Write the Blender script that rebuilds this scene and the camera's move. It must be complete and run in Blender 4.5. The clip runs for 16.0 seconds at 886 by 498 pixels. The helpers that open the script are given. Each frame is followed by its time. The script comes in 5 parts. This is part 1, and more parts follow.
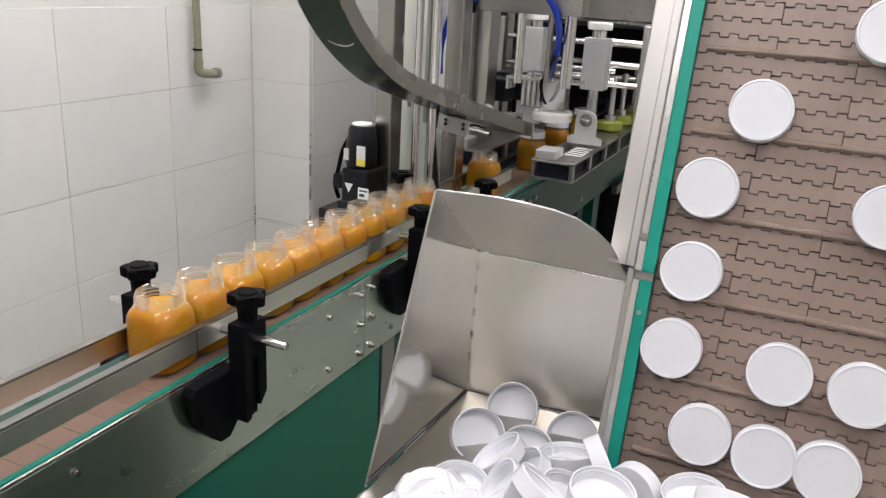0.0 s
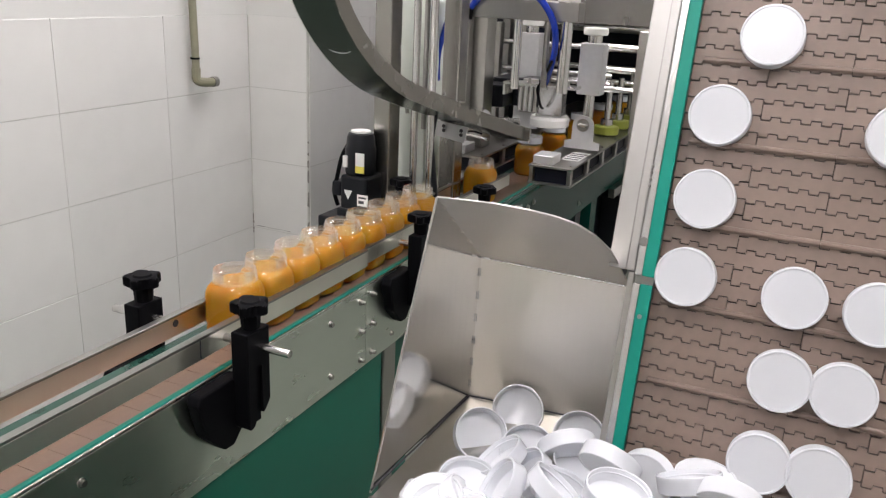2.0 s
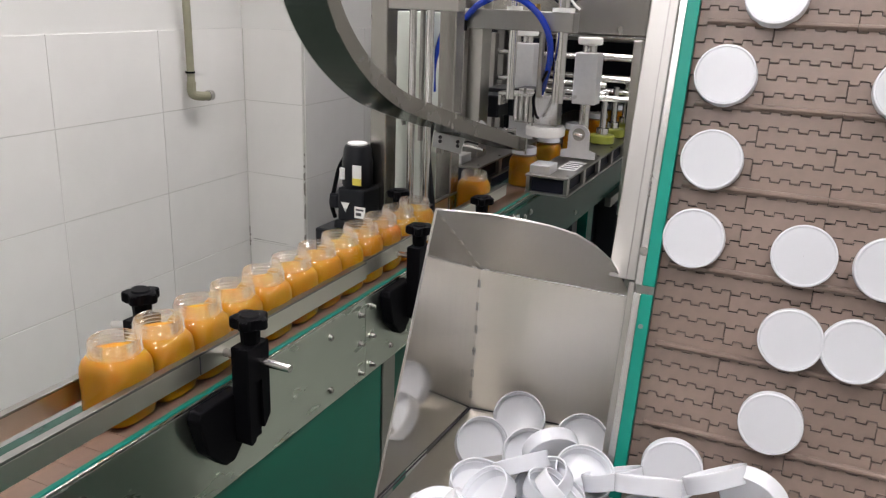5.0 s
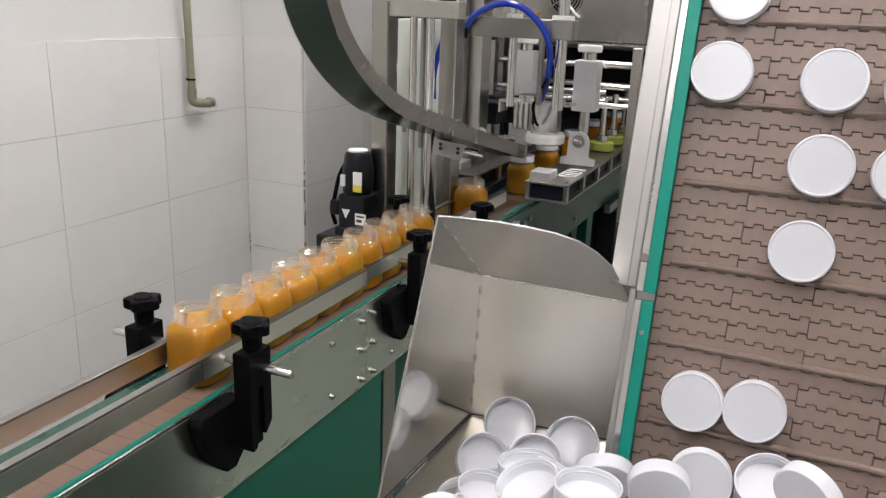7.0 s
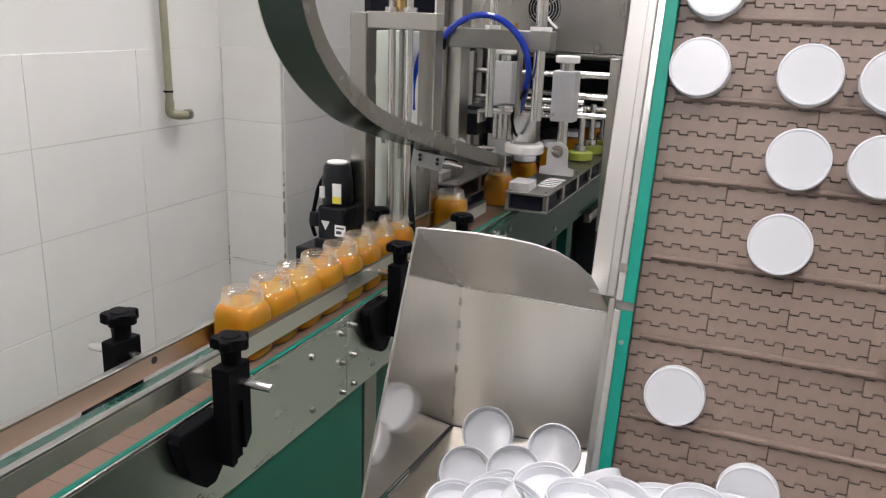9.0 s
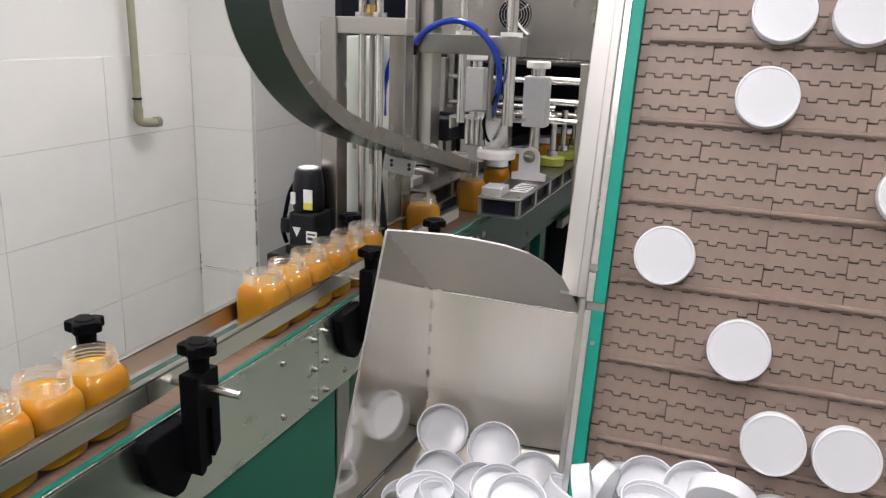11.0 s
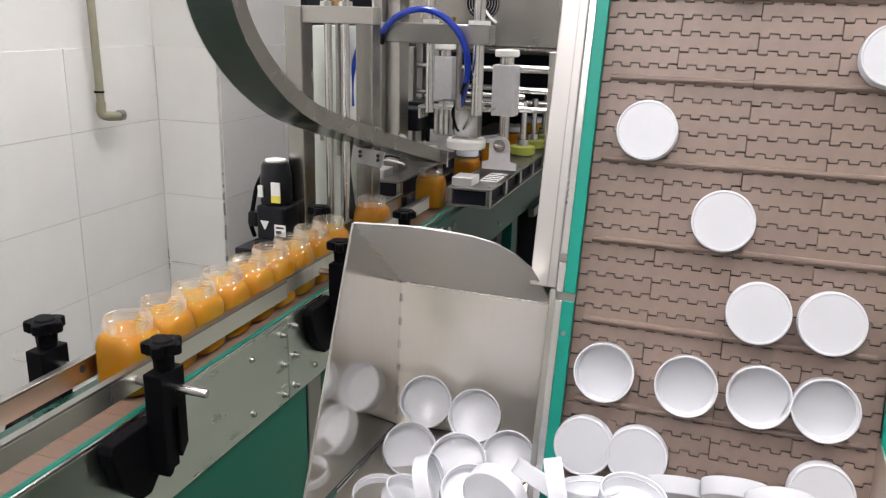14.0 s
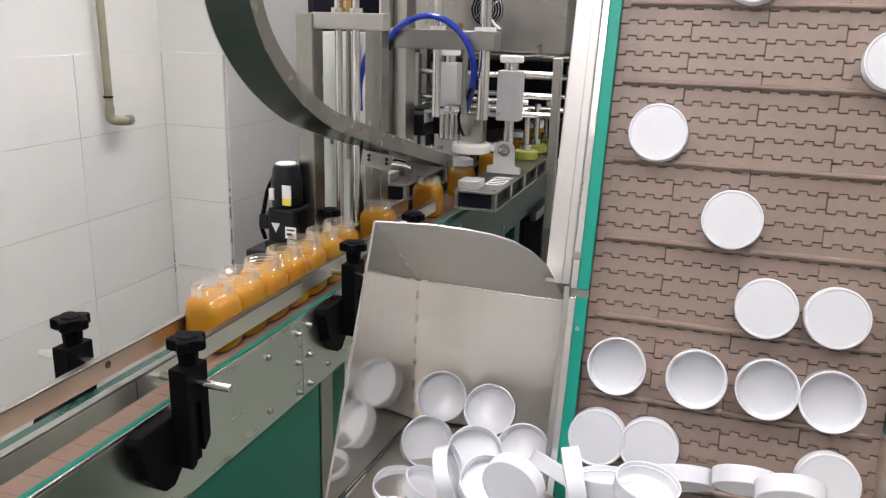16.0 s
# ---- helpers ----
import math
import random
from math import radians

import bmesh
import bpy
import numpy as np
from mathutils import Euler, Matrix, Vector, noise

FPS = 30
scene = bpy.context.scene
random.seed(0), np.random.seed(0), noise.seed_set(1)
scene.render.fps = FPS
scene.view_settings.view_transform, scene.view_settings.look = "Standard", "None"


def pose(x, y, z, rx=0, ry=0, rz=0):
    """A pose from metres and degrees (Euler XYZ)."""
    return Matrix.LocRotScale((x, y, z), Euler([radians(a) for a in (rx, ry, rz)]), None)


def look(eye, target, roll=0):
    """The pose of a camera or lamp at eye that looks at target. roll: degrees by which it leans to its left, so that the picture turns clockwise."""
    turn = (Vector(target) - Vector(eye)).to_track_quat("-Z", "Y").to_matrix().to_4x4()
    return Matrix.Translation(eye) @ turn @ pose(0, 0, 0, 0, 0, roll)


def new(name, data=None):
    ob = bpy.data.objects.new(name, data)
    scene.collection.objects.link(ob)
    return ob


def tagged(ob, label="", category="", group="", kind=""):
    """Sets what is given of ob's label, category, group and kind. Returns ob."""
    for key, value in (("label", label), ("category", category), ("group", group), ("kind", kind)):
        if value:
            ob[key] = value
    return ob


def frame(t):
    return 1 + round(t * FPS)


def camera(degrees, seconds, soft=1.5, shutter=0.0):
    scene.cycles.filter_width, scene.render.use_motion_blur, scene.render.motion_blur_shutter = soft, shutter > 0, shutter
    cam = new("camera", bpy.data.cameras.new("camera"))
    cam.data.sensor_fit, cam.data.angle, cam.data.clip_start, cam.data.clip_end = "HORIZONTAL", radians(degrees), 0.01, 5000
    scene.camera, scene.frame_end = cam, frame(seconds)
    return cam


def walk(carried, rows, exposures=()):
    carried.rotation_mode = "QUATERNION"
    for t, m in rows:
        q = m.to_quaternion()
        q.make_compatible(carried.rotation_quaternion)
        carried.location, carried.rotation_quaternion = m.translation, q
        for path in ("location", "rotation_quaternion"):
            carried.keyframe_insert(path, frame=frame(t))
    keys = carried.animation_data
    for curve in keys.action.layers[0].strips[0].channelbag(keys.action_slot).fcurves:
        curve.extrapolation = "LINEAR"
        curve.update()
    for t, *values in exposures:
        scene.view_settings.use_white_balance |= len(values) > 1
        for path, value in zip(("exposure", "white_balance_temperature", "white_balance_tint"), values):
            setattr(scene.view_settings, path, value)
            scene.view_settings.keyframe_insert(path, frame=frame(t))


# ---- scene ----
cam = camera(57.15, 16.0, soft=1.25)
PATH = [
    (0, (0.7504, -1.1673, 1.3990), (-0.0363, 0.5579, 0.7628), 3.22),
    (0.5, (0.7523, -1.1627, 1.4020), (-0.0333, 0.5624, 0.7643), 3.08),
    (1, (0.7524, -1.1617, 1.4018), (-0.0335, 0.5653, 0.7696), 2.91),
    (1.5, (0.7506, -1.1683, 1.4016), (-0.0349, 0.5606, 0.7741), 2.81),
    (2, (0.7480, -1.1760, 1.4034), (-0.0340, 0.5555, 0.7789), 2.67),
    (2.5, (0.7473, -1.1794, 1.4053), (-0.0346, 0.5536, 0.7844), 2.53),
    (3, (0.7443, -1.1793, 1.4047), (-0.0370, 0.5556, 0.7885), 2.36),
    (3.5, (0.7440, -1.1797, 1.4039), (-0.0359, 0.5575, 0.7923), 2.32),
    (4, (0.7441, -1.1789, 1.4060), (-0.0352, 0.5597, 0.7976), 2.16),
    (6.5, (0.7399, -1.1729, 1.4042), (-0.0370, 0.5735, 0.8157), 2.04),
    (7, (0.7407, -1.1808, 1.4060), (-0.0359, 0.5670, 0.8209), 2.06),
    (7.5, (0.7426, -1.1843, 1.4095), (-0.0353, 0.5643, 0.8286), 1.97),
    (8, (0.7427, -1.1852, 1.4091), (-0.0323, 0.5664, 0.8336), 1.82),
    (8.5, (0.7413, -1.1820, 1.4084), (-0.0125, 0.5817, 0.8415), 1.91),
    (9, (0.7419, -1.1787, 1.4082), (0.0042, 0.5938, 0.8477), 1.94),
    (11.5, (0.7473, -1.1724, 1.3978), (0.0816, 0.6357, 0.8618), 1.91),
    (12, (0.7432, -1.1709, 1.3980), (0.1001, 0.6441, 0.8574), 1.93),
    (12.5, (0.7443, -1.1622, 1.3974), (0.1173, 0.6569, 0.8515), 1.87),
    (13, (0.7474, -1.1528, 1.3956), (0.1219, 0.6648, 0.8433), 1.69),
    (13.5, (0.7476, -1.1536, 1.3963), (0.1253, 0.6637, 0.8392), 1.59),
    (14, (0.7480, -1.1565, 1.3970), (0.1270, 0.6606, 0.8379), 1.44),
    (14.5, (0.7465, -1.1585, 1.3957), (0.1269, 0.6593, 0.8377), 1.41),
    (15, (0.7447, -1.1685, 1.3947), (0.1268, 0.6514, 0.8414), 1.50),
    (15.5, (0.7392, -1.1855, 1.3982), (0.1241, 0.6361, 0.8474), 1.56),
    (16, (0.7339, -1.1985, 1.3960), (0.1202, 0.6256, 0.8518), 1.51),
]

walk(cam, [(t, look(eye, target, roll)) for t, eye, target, roll in PATH],
     exposures=[(0.0, 0.02), (4.0, -0.02), (7.0, -0.09), (9.0, -0.07), (12.0, 0.10), (16.0, 0.15)])

# ---- light: fluorescent ceiling panels in a closed, white-tiled work room ----
world = bpy.data.worlds.new("world")
scene.world = world
world.use_nodes = True
world.node_tree.nodes["Background"].inputs[0].default_value = (0.9, 0.95, 1.0, 1)
world.node_tree.nodes["Background"].inputs[1].default_value = 0.06
LAMP_POWER = 33.9


# ---- materials ----
def node(nt, kind, **values):
    n = nt.nodes.new(kind)
    for k, v in values.items():
        if k in n.inputs:
            n.inputs[k].default_value = v
    return n


def material(name, color, rough=0.5, metal=0.0, vary=0.12, scale=30.0, bump=0.0, bump_scale=200.0, stretch=(1, 1, 1),
             rough_vary=0.1, random_tint=0.0, **extra):
    m = bpy.data.materials.new(name)
    m.use_nodes = True
    nt = m.node_tree
    bsdf = nt.nodes["Principled BSDF"]
    bsdf.inputs["Metallic"].default_value = metal
    for k, v in extra.items():
        bsdf.inputs[k.replace("_", " ")].default_value = v
    tc = nt.nodes.new("ShaderNodeTexCoord")
    mp = nt.nodes.new("ShaderNodeMapping")
    mp.inputs["Scale"].default_value = stretch
    nt.links.new(tc.outputs["Object"], mp.inputs[0])
    big = node(nt, "ShaderNodeTexNoise", Scale=scale * 0.15, Detail=3.0)
    fine = node(nt, "ShaderNodeTexNoise", Scale=scale, Detail=5.0)
    nt.links.new(mp.outputs[0], big.inputs["Vector"])
    nt.links.new(mp.outputs[0], fine.inputs["Vector"])
    add = nt.nodes.new("ShaderNodeMath")
    add.operation = "ADD"
    nt.links.new(big.outputs[0], add.inputs[0])
    nt.links.new(fine.outputs[0], add.inputs[1])
    value = add.outputs[0]
    if random_tint:
        info = nt.nodes.new("ShaderNodeObjectInfo")
        mad = nt.nodes.new("ShaderNodeMath")
        mad.operation = "MULTIPLY_ADD"
        mad.inputs[1].default_value = random_tint
        nt.links.new(info.outputs["Random"], mad.inputs[0])
        nt.links.new(value, mad.inputs[2])
        value = mad.outputs[0]
    ramp = nt.nodes.new("ShaderNodeMapRange")
    ramp.inputs[1].default_value, ramp.inputs[2].default_value = 0.6, 1.4 + random_tint
    ramp.inputs[3].default_value, ramp.inputs[4].default_value = 1 - vary, 1 + vary
    nt.links.new(value, ramp.inputs[0])
    mul = nt.nodes.new("ShaderNodeMix")
    mul.data_type, mul.blend_type = "RGBA", "MULTIPLY"
    mul.inputs[0].default_value = 1.0
    mul.inputs[6].default_value = (*color, 1)
    nt.links.new(ramp.outputs[0], mul.inputs[7])
    nt.links.new(mul.outputs[2], bsdf.inputs["Base Color"])
    rr = nt.nodes.new("ShaderNodeMapRange")
    rr.inputs[1].default_value, rr.inputs[2].default_value = 0.6, 1.4
    rr.inputs[3].default_value, rr.inputs[4].default_value = max(0.02, rough * (1 - rough_vary)), min(1, rough * (1 + rough_vary))
    nt.links.new(add.outputs[0], rr.inputs[0])
    nt.links.new(rr.outputs[0], bsdf.inputs["Roughness"])
    if bump:
        grain = node(nt, "ShaderNodeTexNoise", Scale=bump_scale, Detail=3.0)
        nt.links.new(mp.outputs[0], grain.inputs["Vector"])
        bp = node(nt, "ShaderNodeBump", Strength=bump, Distance=0.001)
        nt.links.new(grain.outputs[0], bp.inputs["Height"])
        nt.links.new(bp.outputs[0], bsdf.inputs["Normal"])
    return m


def glow(name, color, strength):
    m = bpy.data.materials.new(name)
    m.use_nodes = True
    nt = m.node_tree
    nt.nodes.remove(nt.nodes["Principled BSDF"])
    e = node(nt, "ShaderNodeEmission", Strength=strength)
    e.inputs[0].default_value = (*color, 1)
    nt.links.new(e.outputs[0], nt.nodes["Material Output"].inputs[0])
    return m


def clear(name, tint, gloss_rough=0.05, gain=0.6, base=0.03, milk=0.0):
    """Thin clear plastic: lets light straight through, with a Fresnel gloss."""
    m = bpy.data.materials.new(name)
    m.use_nodes = True
    nt = m.node_tree
    nt.nodes.remove(nt.nodes["Principled BSDF"])
    tr = nt.nodes.new("ShaderNodeBsdfTransparent")
    tr.inputs[0].default_value = (*tint, 1)
    gl = nt.nodes.new("ShaderNodeBsdfGlossy")
    gl.inputs["Roughness"].default_value = gloss_rough
    gl.inputs["Color"].default_value = (1, 1, 1, 1)
    fr = node(nt, "ShaderNodeLayerWeight", Blend=0.35)
    lift = nt.nodes.new("ShaderNodeMath")
    lift.operation = "MULTIPLY_ADD"
    lift.inputs[1].default_value, lift.inputs[2].default_value = gain, base
    lift.use_clamp = True
    nt.links.new(fr.outputs["Fresnel"], lift.inputs[0])
    mix = nt.nodes.new("ShaderNodeMixShader")
    nt.links.new(lift.outputs[0], mix.inputs[0])
    nt.links.new(tr.outputs[0], mix.inputs[1])
    nt.links.new(gl.outputs[0], mix.inputs[2])
    last = mix.outputs[0]
    if milk:
        df = nt.nodes.new("ShaderNodeBsdfDiffuse")
        df.inputs[0].default_value = (0.86, 0.85, 0.82, 1)
        haze = nt.nodes.new("ShaderNodeMixShader")
        haze.inputs[0].default_value = milk
        nt.links.new(last, haze.inputs[1])
        nt.links.new(df.outputs[0], haze.inputs[2])
        last = haze.outputs[0]
    nt.links.new(last, nt.nodes["Material Output"].inputs[0])
    return m


STEEL = material("brushed_steel", (0.52, 0.505, 0.475), 0.29, 1.0, vary=0.03, scale=30, stretch=(2, 0.6, 2), rough_vary=0.03)
# pale warm colour adds the bright reflection on the hopper's back panel
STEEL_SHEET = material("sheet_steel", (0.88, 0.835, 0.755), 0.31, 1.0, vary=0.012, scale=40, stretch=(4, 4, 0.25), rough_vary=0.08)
# the same sheet for the flange, darkened in colour as its shade
STEEL_SATIN_SHADED = material("satin_shaded_sheet", (0.60, 0.585, 0.56), 0.45, 1.0, vary=0.012, scale=40, stretch=(4, 4, 0.25), rough_vary=0.08)
STEEL_POLISHED = material("polished_sheet_steel", (0.88, 0.86, 0.82), 0.11, 1.0, vary=0.03, scale=30, stretch=(3, 3, 0.4), rough_vary=0.12)
STEEL_EDGE = material("light_edge_steel", (0.45, 0.44, 0.42), 0.42, 1.0, vary=0.03, scale=20, stretch=(2, 0.5, 2), rough_vary=0.05)
STEEL_FRAME = material("satin_frame_steel", (0.40, 0.385, 0.355), 0.27, 1.0, vary=0.03, scale=20, stretch=(2, 2, 0.5), rough_vary=0.03)
BASE_DARK = material("dark_green_enamel", (0.005, 0.050, 0.038), 0.25, 0.0, vary=0.2, scale=12, Specular_IOR_Level=0.22)
CHUTE_STEEL = material("grey_chute_steel", (0.35, 0.33, 0.30), 0.27, 1.0, vary=0.06, scale=20, rough_vary=0.06)
CHUTE_DARK = material("dark_chute_metal", (0.055, 0.075, 0.065), 0.24, 0.7, vary=0.2, scale=12)
STEEL_BRIGHT = material("bright_steel", (0.70, 0.69, 0.67), 0.22, 1.0, vary=0.05, scale=80, rough_vary=0.3)
STEEL_DULL = material("dull_steel", (0.34, 0.33, 0.31), 0.33, 1.0, vary=0.05, scale=30, stretch=(2, 2, 0.6), rough_vary=0.04)
RAIL_STEEL = material("satin_rail_steel", (0.80, 0.77, 0.70), 0.33, 1.0, vary=0.02, scale=25, rough_vary=0.02)
DEEP_TEAL = material("deep_teal_plastic", (0.004, 0.185, 0.138), 0.35, 0.0, vary=0.08, scale=25, Specular_IOR_Level=0.3)
ALUMINIUM = material("anodised_aluminium", (0.72, 0.72, 0.73), 0.42, 0.85, vary=0.06, scale=80, bump=0.06, bump_scale=900)
# side plate steel; the green tint paints in a reflection of green surroundings
GREENED_STEEL = material("green_reflection_steel", (0.60, 0.635, 0.58), 0.28, 1.0, vary=0.03, scale=20, stretch=(1, 0.6, 2), rough_vary=0.1)
GREEN_PAINT = material("dark_green_panel", (0.004, 0.112, 0.072), 0.30, 0.0, vary=0.12, scale=6, Specular_IOR_Level=0.25)
GREEN_DARK = material("dark_green_sheet", (0.020, 0.075, 0.055), 0.28, 0.3, vary=0.2, scale=12)
TEAL = material("teal_plastic", (0.005, 0.240, 0.178), 0.40, 0.0, vary=0.08, scale=25, Specular_IOR_Level=0.3)
BELT = material("taupe_plastic", (0.214, 0.159, 0.130), 0.38, 0.0, vary=0.16, scale=90, random_tint=0.35, bump=0.2, bump_scale=900)
CHAIN = material("brown_chain_plastic", (0.215, 0.138, 0.102), 0.35, 0.0, vary=0.12, scale=70, random_tint=0.15, bump=0.1, bump_scale=500)
BLACK = material("black_plastic", (0.004, 0.004, 0.005), 0.48, 0.0, vary=0.2, scale=120, bump=0.1, bump_scale=900, Specular_IOR_Level=0.05)
BLACK_SOFT = material("black_painted_metal", (0.009, 0.010, 0.013), 0.38, 0.0, vary=0.2, scale=90, bump=0.1, bump_scale=700, Specular_IOR_Level=0.25)
# near-black colour that stands in for shade inside boxes and openings
DARK = material("painted_interior_shade", (0.006, 0.007, 0.014), 0.5, 0.0, vary=0.3, scale=15, Specular_IOR_Level=0.2)
WHITE_CAP = material("white_cap_plastic", (0.67, 0.685, 0.72), 0.21, 0.0, vary=0.012, scale=60, rough_vary=0.3, bump=0.05, bump_scale=70, Subsurface_Weight=0.45, Specular_IOR_Level=0.35, Subsurface_Scale=0.010, Subsurface_Radius=(1.0, 1.0, 1.0))
WHITE_NYLON = material("white_nylon", (0.78, 0.77, 0.74), 0.4, 0.0, vary=0.03, scale=60)
JUICE = material("orange_juice", (0.41, 0.200, 0.013), 0.45, 0.0, vary=0.14, scale=45, Specular_IOR_Level=0.12, Subsurface_Weight=0.8, Subsurface_Scale=0.035, Subsurface_Radius=(1.0, 0.42, 0.04))
PET = clear("clear_plastic", (0.97, 0.97, 0.96), 0.06, 0.45, 0.010)
PET_NECK = clear("clear_neck_plastic", (0.96, 0.96, 0.95), 0.07, 0.65, 0.05, milk=0.05)
TILE = material("glazed_white_tile", (0.695, 0.685, 0.66), 0.16, 0.0, vary=0.045, scale=9, random_tint=0.1, rough_vary=0.3, bump=0.03, bump_scale=30)
GROUT = material("grey_grout", (0.50, 0.49, 0.46), 0.85, 0.0, vary=0.15, scale=20)
FAR_WALL = material("pale_unseen_wall", (0.56, 0.55, 0.53), 0.6, 0.0, vary=0.03, scale=6)
GROUT_DIRT = material("dirty_cement", (0.20, 0.19, 0.17), 0.9, 0.0, vary=0.4, scale=150)
PLASTER = material("painted_plaster", (0.63, 0.625, 0.60), 0.6, 0.0, vary=0.02, scale=8, bump=0.05, bump_scale=120)
FLOOR = material("green_epoxy_floor", (0.225, 0.245, 0.21), 0.4, 0.0, vary=0.1, scale=5)
HOSE = material("blue_hose", (0.004, 0.028, 0.32), 0.22, 0.0, vary=0.08, scale=40, Coat_Weight=0.4)
LIME = material("yellow_green_rubber", (0.24, 0.27, 0.035), 0.5, 0.0, vary=0.1, scale=50)
PALE_PANEL = material("pale_enamel", (0.62, 0.66, 0.60), 0.35, 0.0, vary=0.04, scale=8)
LABEL = material("white_label", (0.80, 0.80, 0.78), 0.5, 0.0, vary=0.02, scale=40)
LABEL_INK = material("label_ink", (0.05, 0.05, 0.06), 0.6)
YELLOW = material("yellow_label", (0.75, 0.65, 0.10), 0.5, 0.0, vary=0.04)
BRASS = material("brass", (0.70, 0.48, 0.20), 0.25, 1.0, vary=0.06)
PIPE = material("aged_beige_conduit", (0.25, 0.24, 0.165), 0.5, 0.0, vary=0.15, scale=25)
BELT_UNDER = material("belt_joint_shade", (0.022, 0.017, 0.014), 0.7, 0.0)
WELD = material("weld_bead", (0.70, 0.68, 0.64), 0.3, 1.0, vary=0.2, scale=200)
LAMP = glow("fluorescent_panel", (1.0, 0.95, 0.972), LAMP_POWER)


# ---- building helpers ----
def thing(name, m=Matrix(), label="", category="", group="", kind=""):
    ob = new(name)
    ob.empty_display_size = 0.02
    ob.matrix_basis = m
    return tagged(ob, label, category, group, kind)


def mesh_of(bm, name, material_, smooth=False):
    me = bpy.data.meshes.new(name)
    bmesh.ops.recalc_face_normals(bm, faces=bm.faces)
    bm.to_mesh(me)
    bm.free()
    me.materials.append(material_)
    if smooth:
        me.polygons.foreach_set("use_smooth", [True] * len(me.polygons))
        me.set_sharp_from_angle(angle=radians(28))
    return me


def part(name, bm, material_, parent=None, label="", smooth=False, m=None):
    ob = new(name, mesh_of(bm, name, material_, smooth) if isinstance(bm, bmesh.types.BMesh) else bm)
    ob.parent = parent
    if m is not None:
        ob.matrix_basis = m
    if label:
        ob["label"] = label
    return ob


def box(x0, x1, y0, y1, z0, z1, bevel=0.0, bm=None):
    bm = bm or bmesh.new()
    vs = bmesh.ops.create_cube(bm, size=1.0)["verts"]
    for v in vs:
        v.co = Vector(((x0 + x1) / 2 + v.co.x * (x1 - x0), (y0 + y1) / 2 + v.co.y * (y1 - y0), (z0 + z1) / 2 + v.co.z * (z1 - z0)))
    if bevel:
        es = list({e for v in vs for e in v.link_edges})
        bmesh.ops.bevel(bm, geom=es, offset=bevel, segments=2, affect="EDGES", profile=0.5)
    return bm


def rod(a, b, r, n=16, r2=None, bm=None, bevel=0.0):
    bm = bm or bmesh.new()
    a, b = Vector(a), Vector(b)
    d = b - a
    m = Matrix.Translation((a + b) / 2) @ d.to_track_quat("Z", "Y").to_matrix().to_4x4()
    vs = bmesh.ops.create_cone(bm, cap_ends=True, segments=n, radius1=r, radius2=r if r2 is None else r2, depth=d.length, matrix=m)["verts"]
    if bevel:
        fs = [f for f in {f for v in vs for f in v.link_faces} if len(f.verts) > 4]
        es = list({e for f in fs for e in f.edges})
        bmesh.ops.bevel(bm, geom=es, offset=bevel, segments=2, affect="EDGES", profile=0.5)
    return bm


def lathe(profile, n=32, bm=None, cap=False):
    """Turns (radius, height) pairs round the z axis."""
    bm = bm or bmesh.new()
    rings = []
    for r, z in profile:
        rings.append([bm.verts.new((r * math.cos(2 * math.pi * k / n), r * math.sin(2 * math.pi * k / n), z)) for k in range(n)])
    for a, b in zip(rings, rings[1:]):
        for k in range(n):
            bm.faces.new((a[k], a[(k + 1) % n], b[(k + 1) % n], b[k]))
    if cap:
        bm.faces.new(rings[0][::-1])
        bm.faces.new(rings[-1])
    return bm


def prism(points, axis, a, b, bevel=0.0, bm=None):
    """Extrudes a flat outline along an axis from a to b; the points are the two other coordinates in order."""
    bm = bm or bmesh.new()

    def place(p, h):
        return {"x": (h, p[0], p[1]), "y": (p[0], h, p[1]), "z": (p[0], p[1], h)}[axis]

    lo = [bm.verts.new(place(p, a)) for p in points]
    hi = [bm.verts.new(place(p, b)) for p in points]
    n = len(points)
    fs = [bm.faces.new(lo), bm.faces.new(hi)]
    fs += [bm.faces.new((lo[k], lo[(k + 1) % n], hi[(k + 1) % n], hi[k])) for k in range(n)]
    if bevel:
        bmesh.ops.bevel(bm, geom=list({e for f in fs for e in f.edges}), offset=bevel, segments=2, affect="EDGES", profile=0.5)
    return bm


def plate(corners, thick, bm=None, bevel=0.0):
    """A sheet of even thickness from its corners, thickened away from the side that the corners turn to."""
    bm = bm or bmesh.new()
    c = [Vector(p) for p in corners]
    n = (c[1] - c[0]).cross(c[2] - c[0]).normalized() * thick
    lo = [bm.verts.new(p) for p in c]
    hi = [bm.verts.new(p - n) for p in c]
    k = len(c)
    fs = [bm.faces.new(lo), bm.faces.new(hi[::-1])]
    fs += [bm.faces.new((lo[i], hi[i], hi[(i + 1) % k], lo[(i + 1) % k])) for i in range(k)]
    return bm


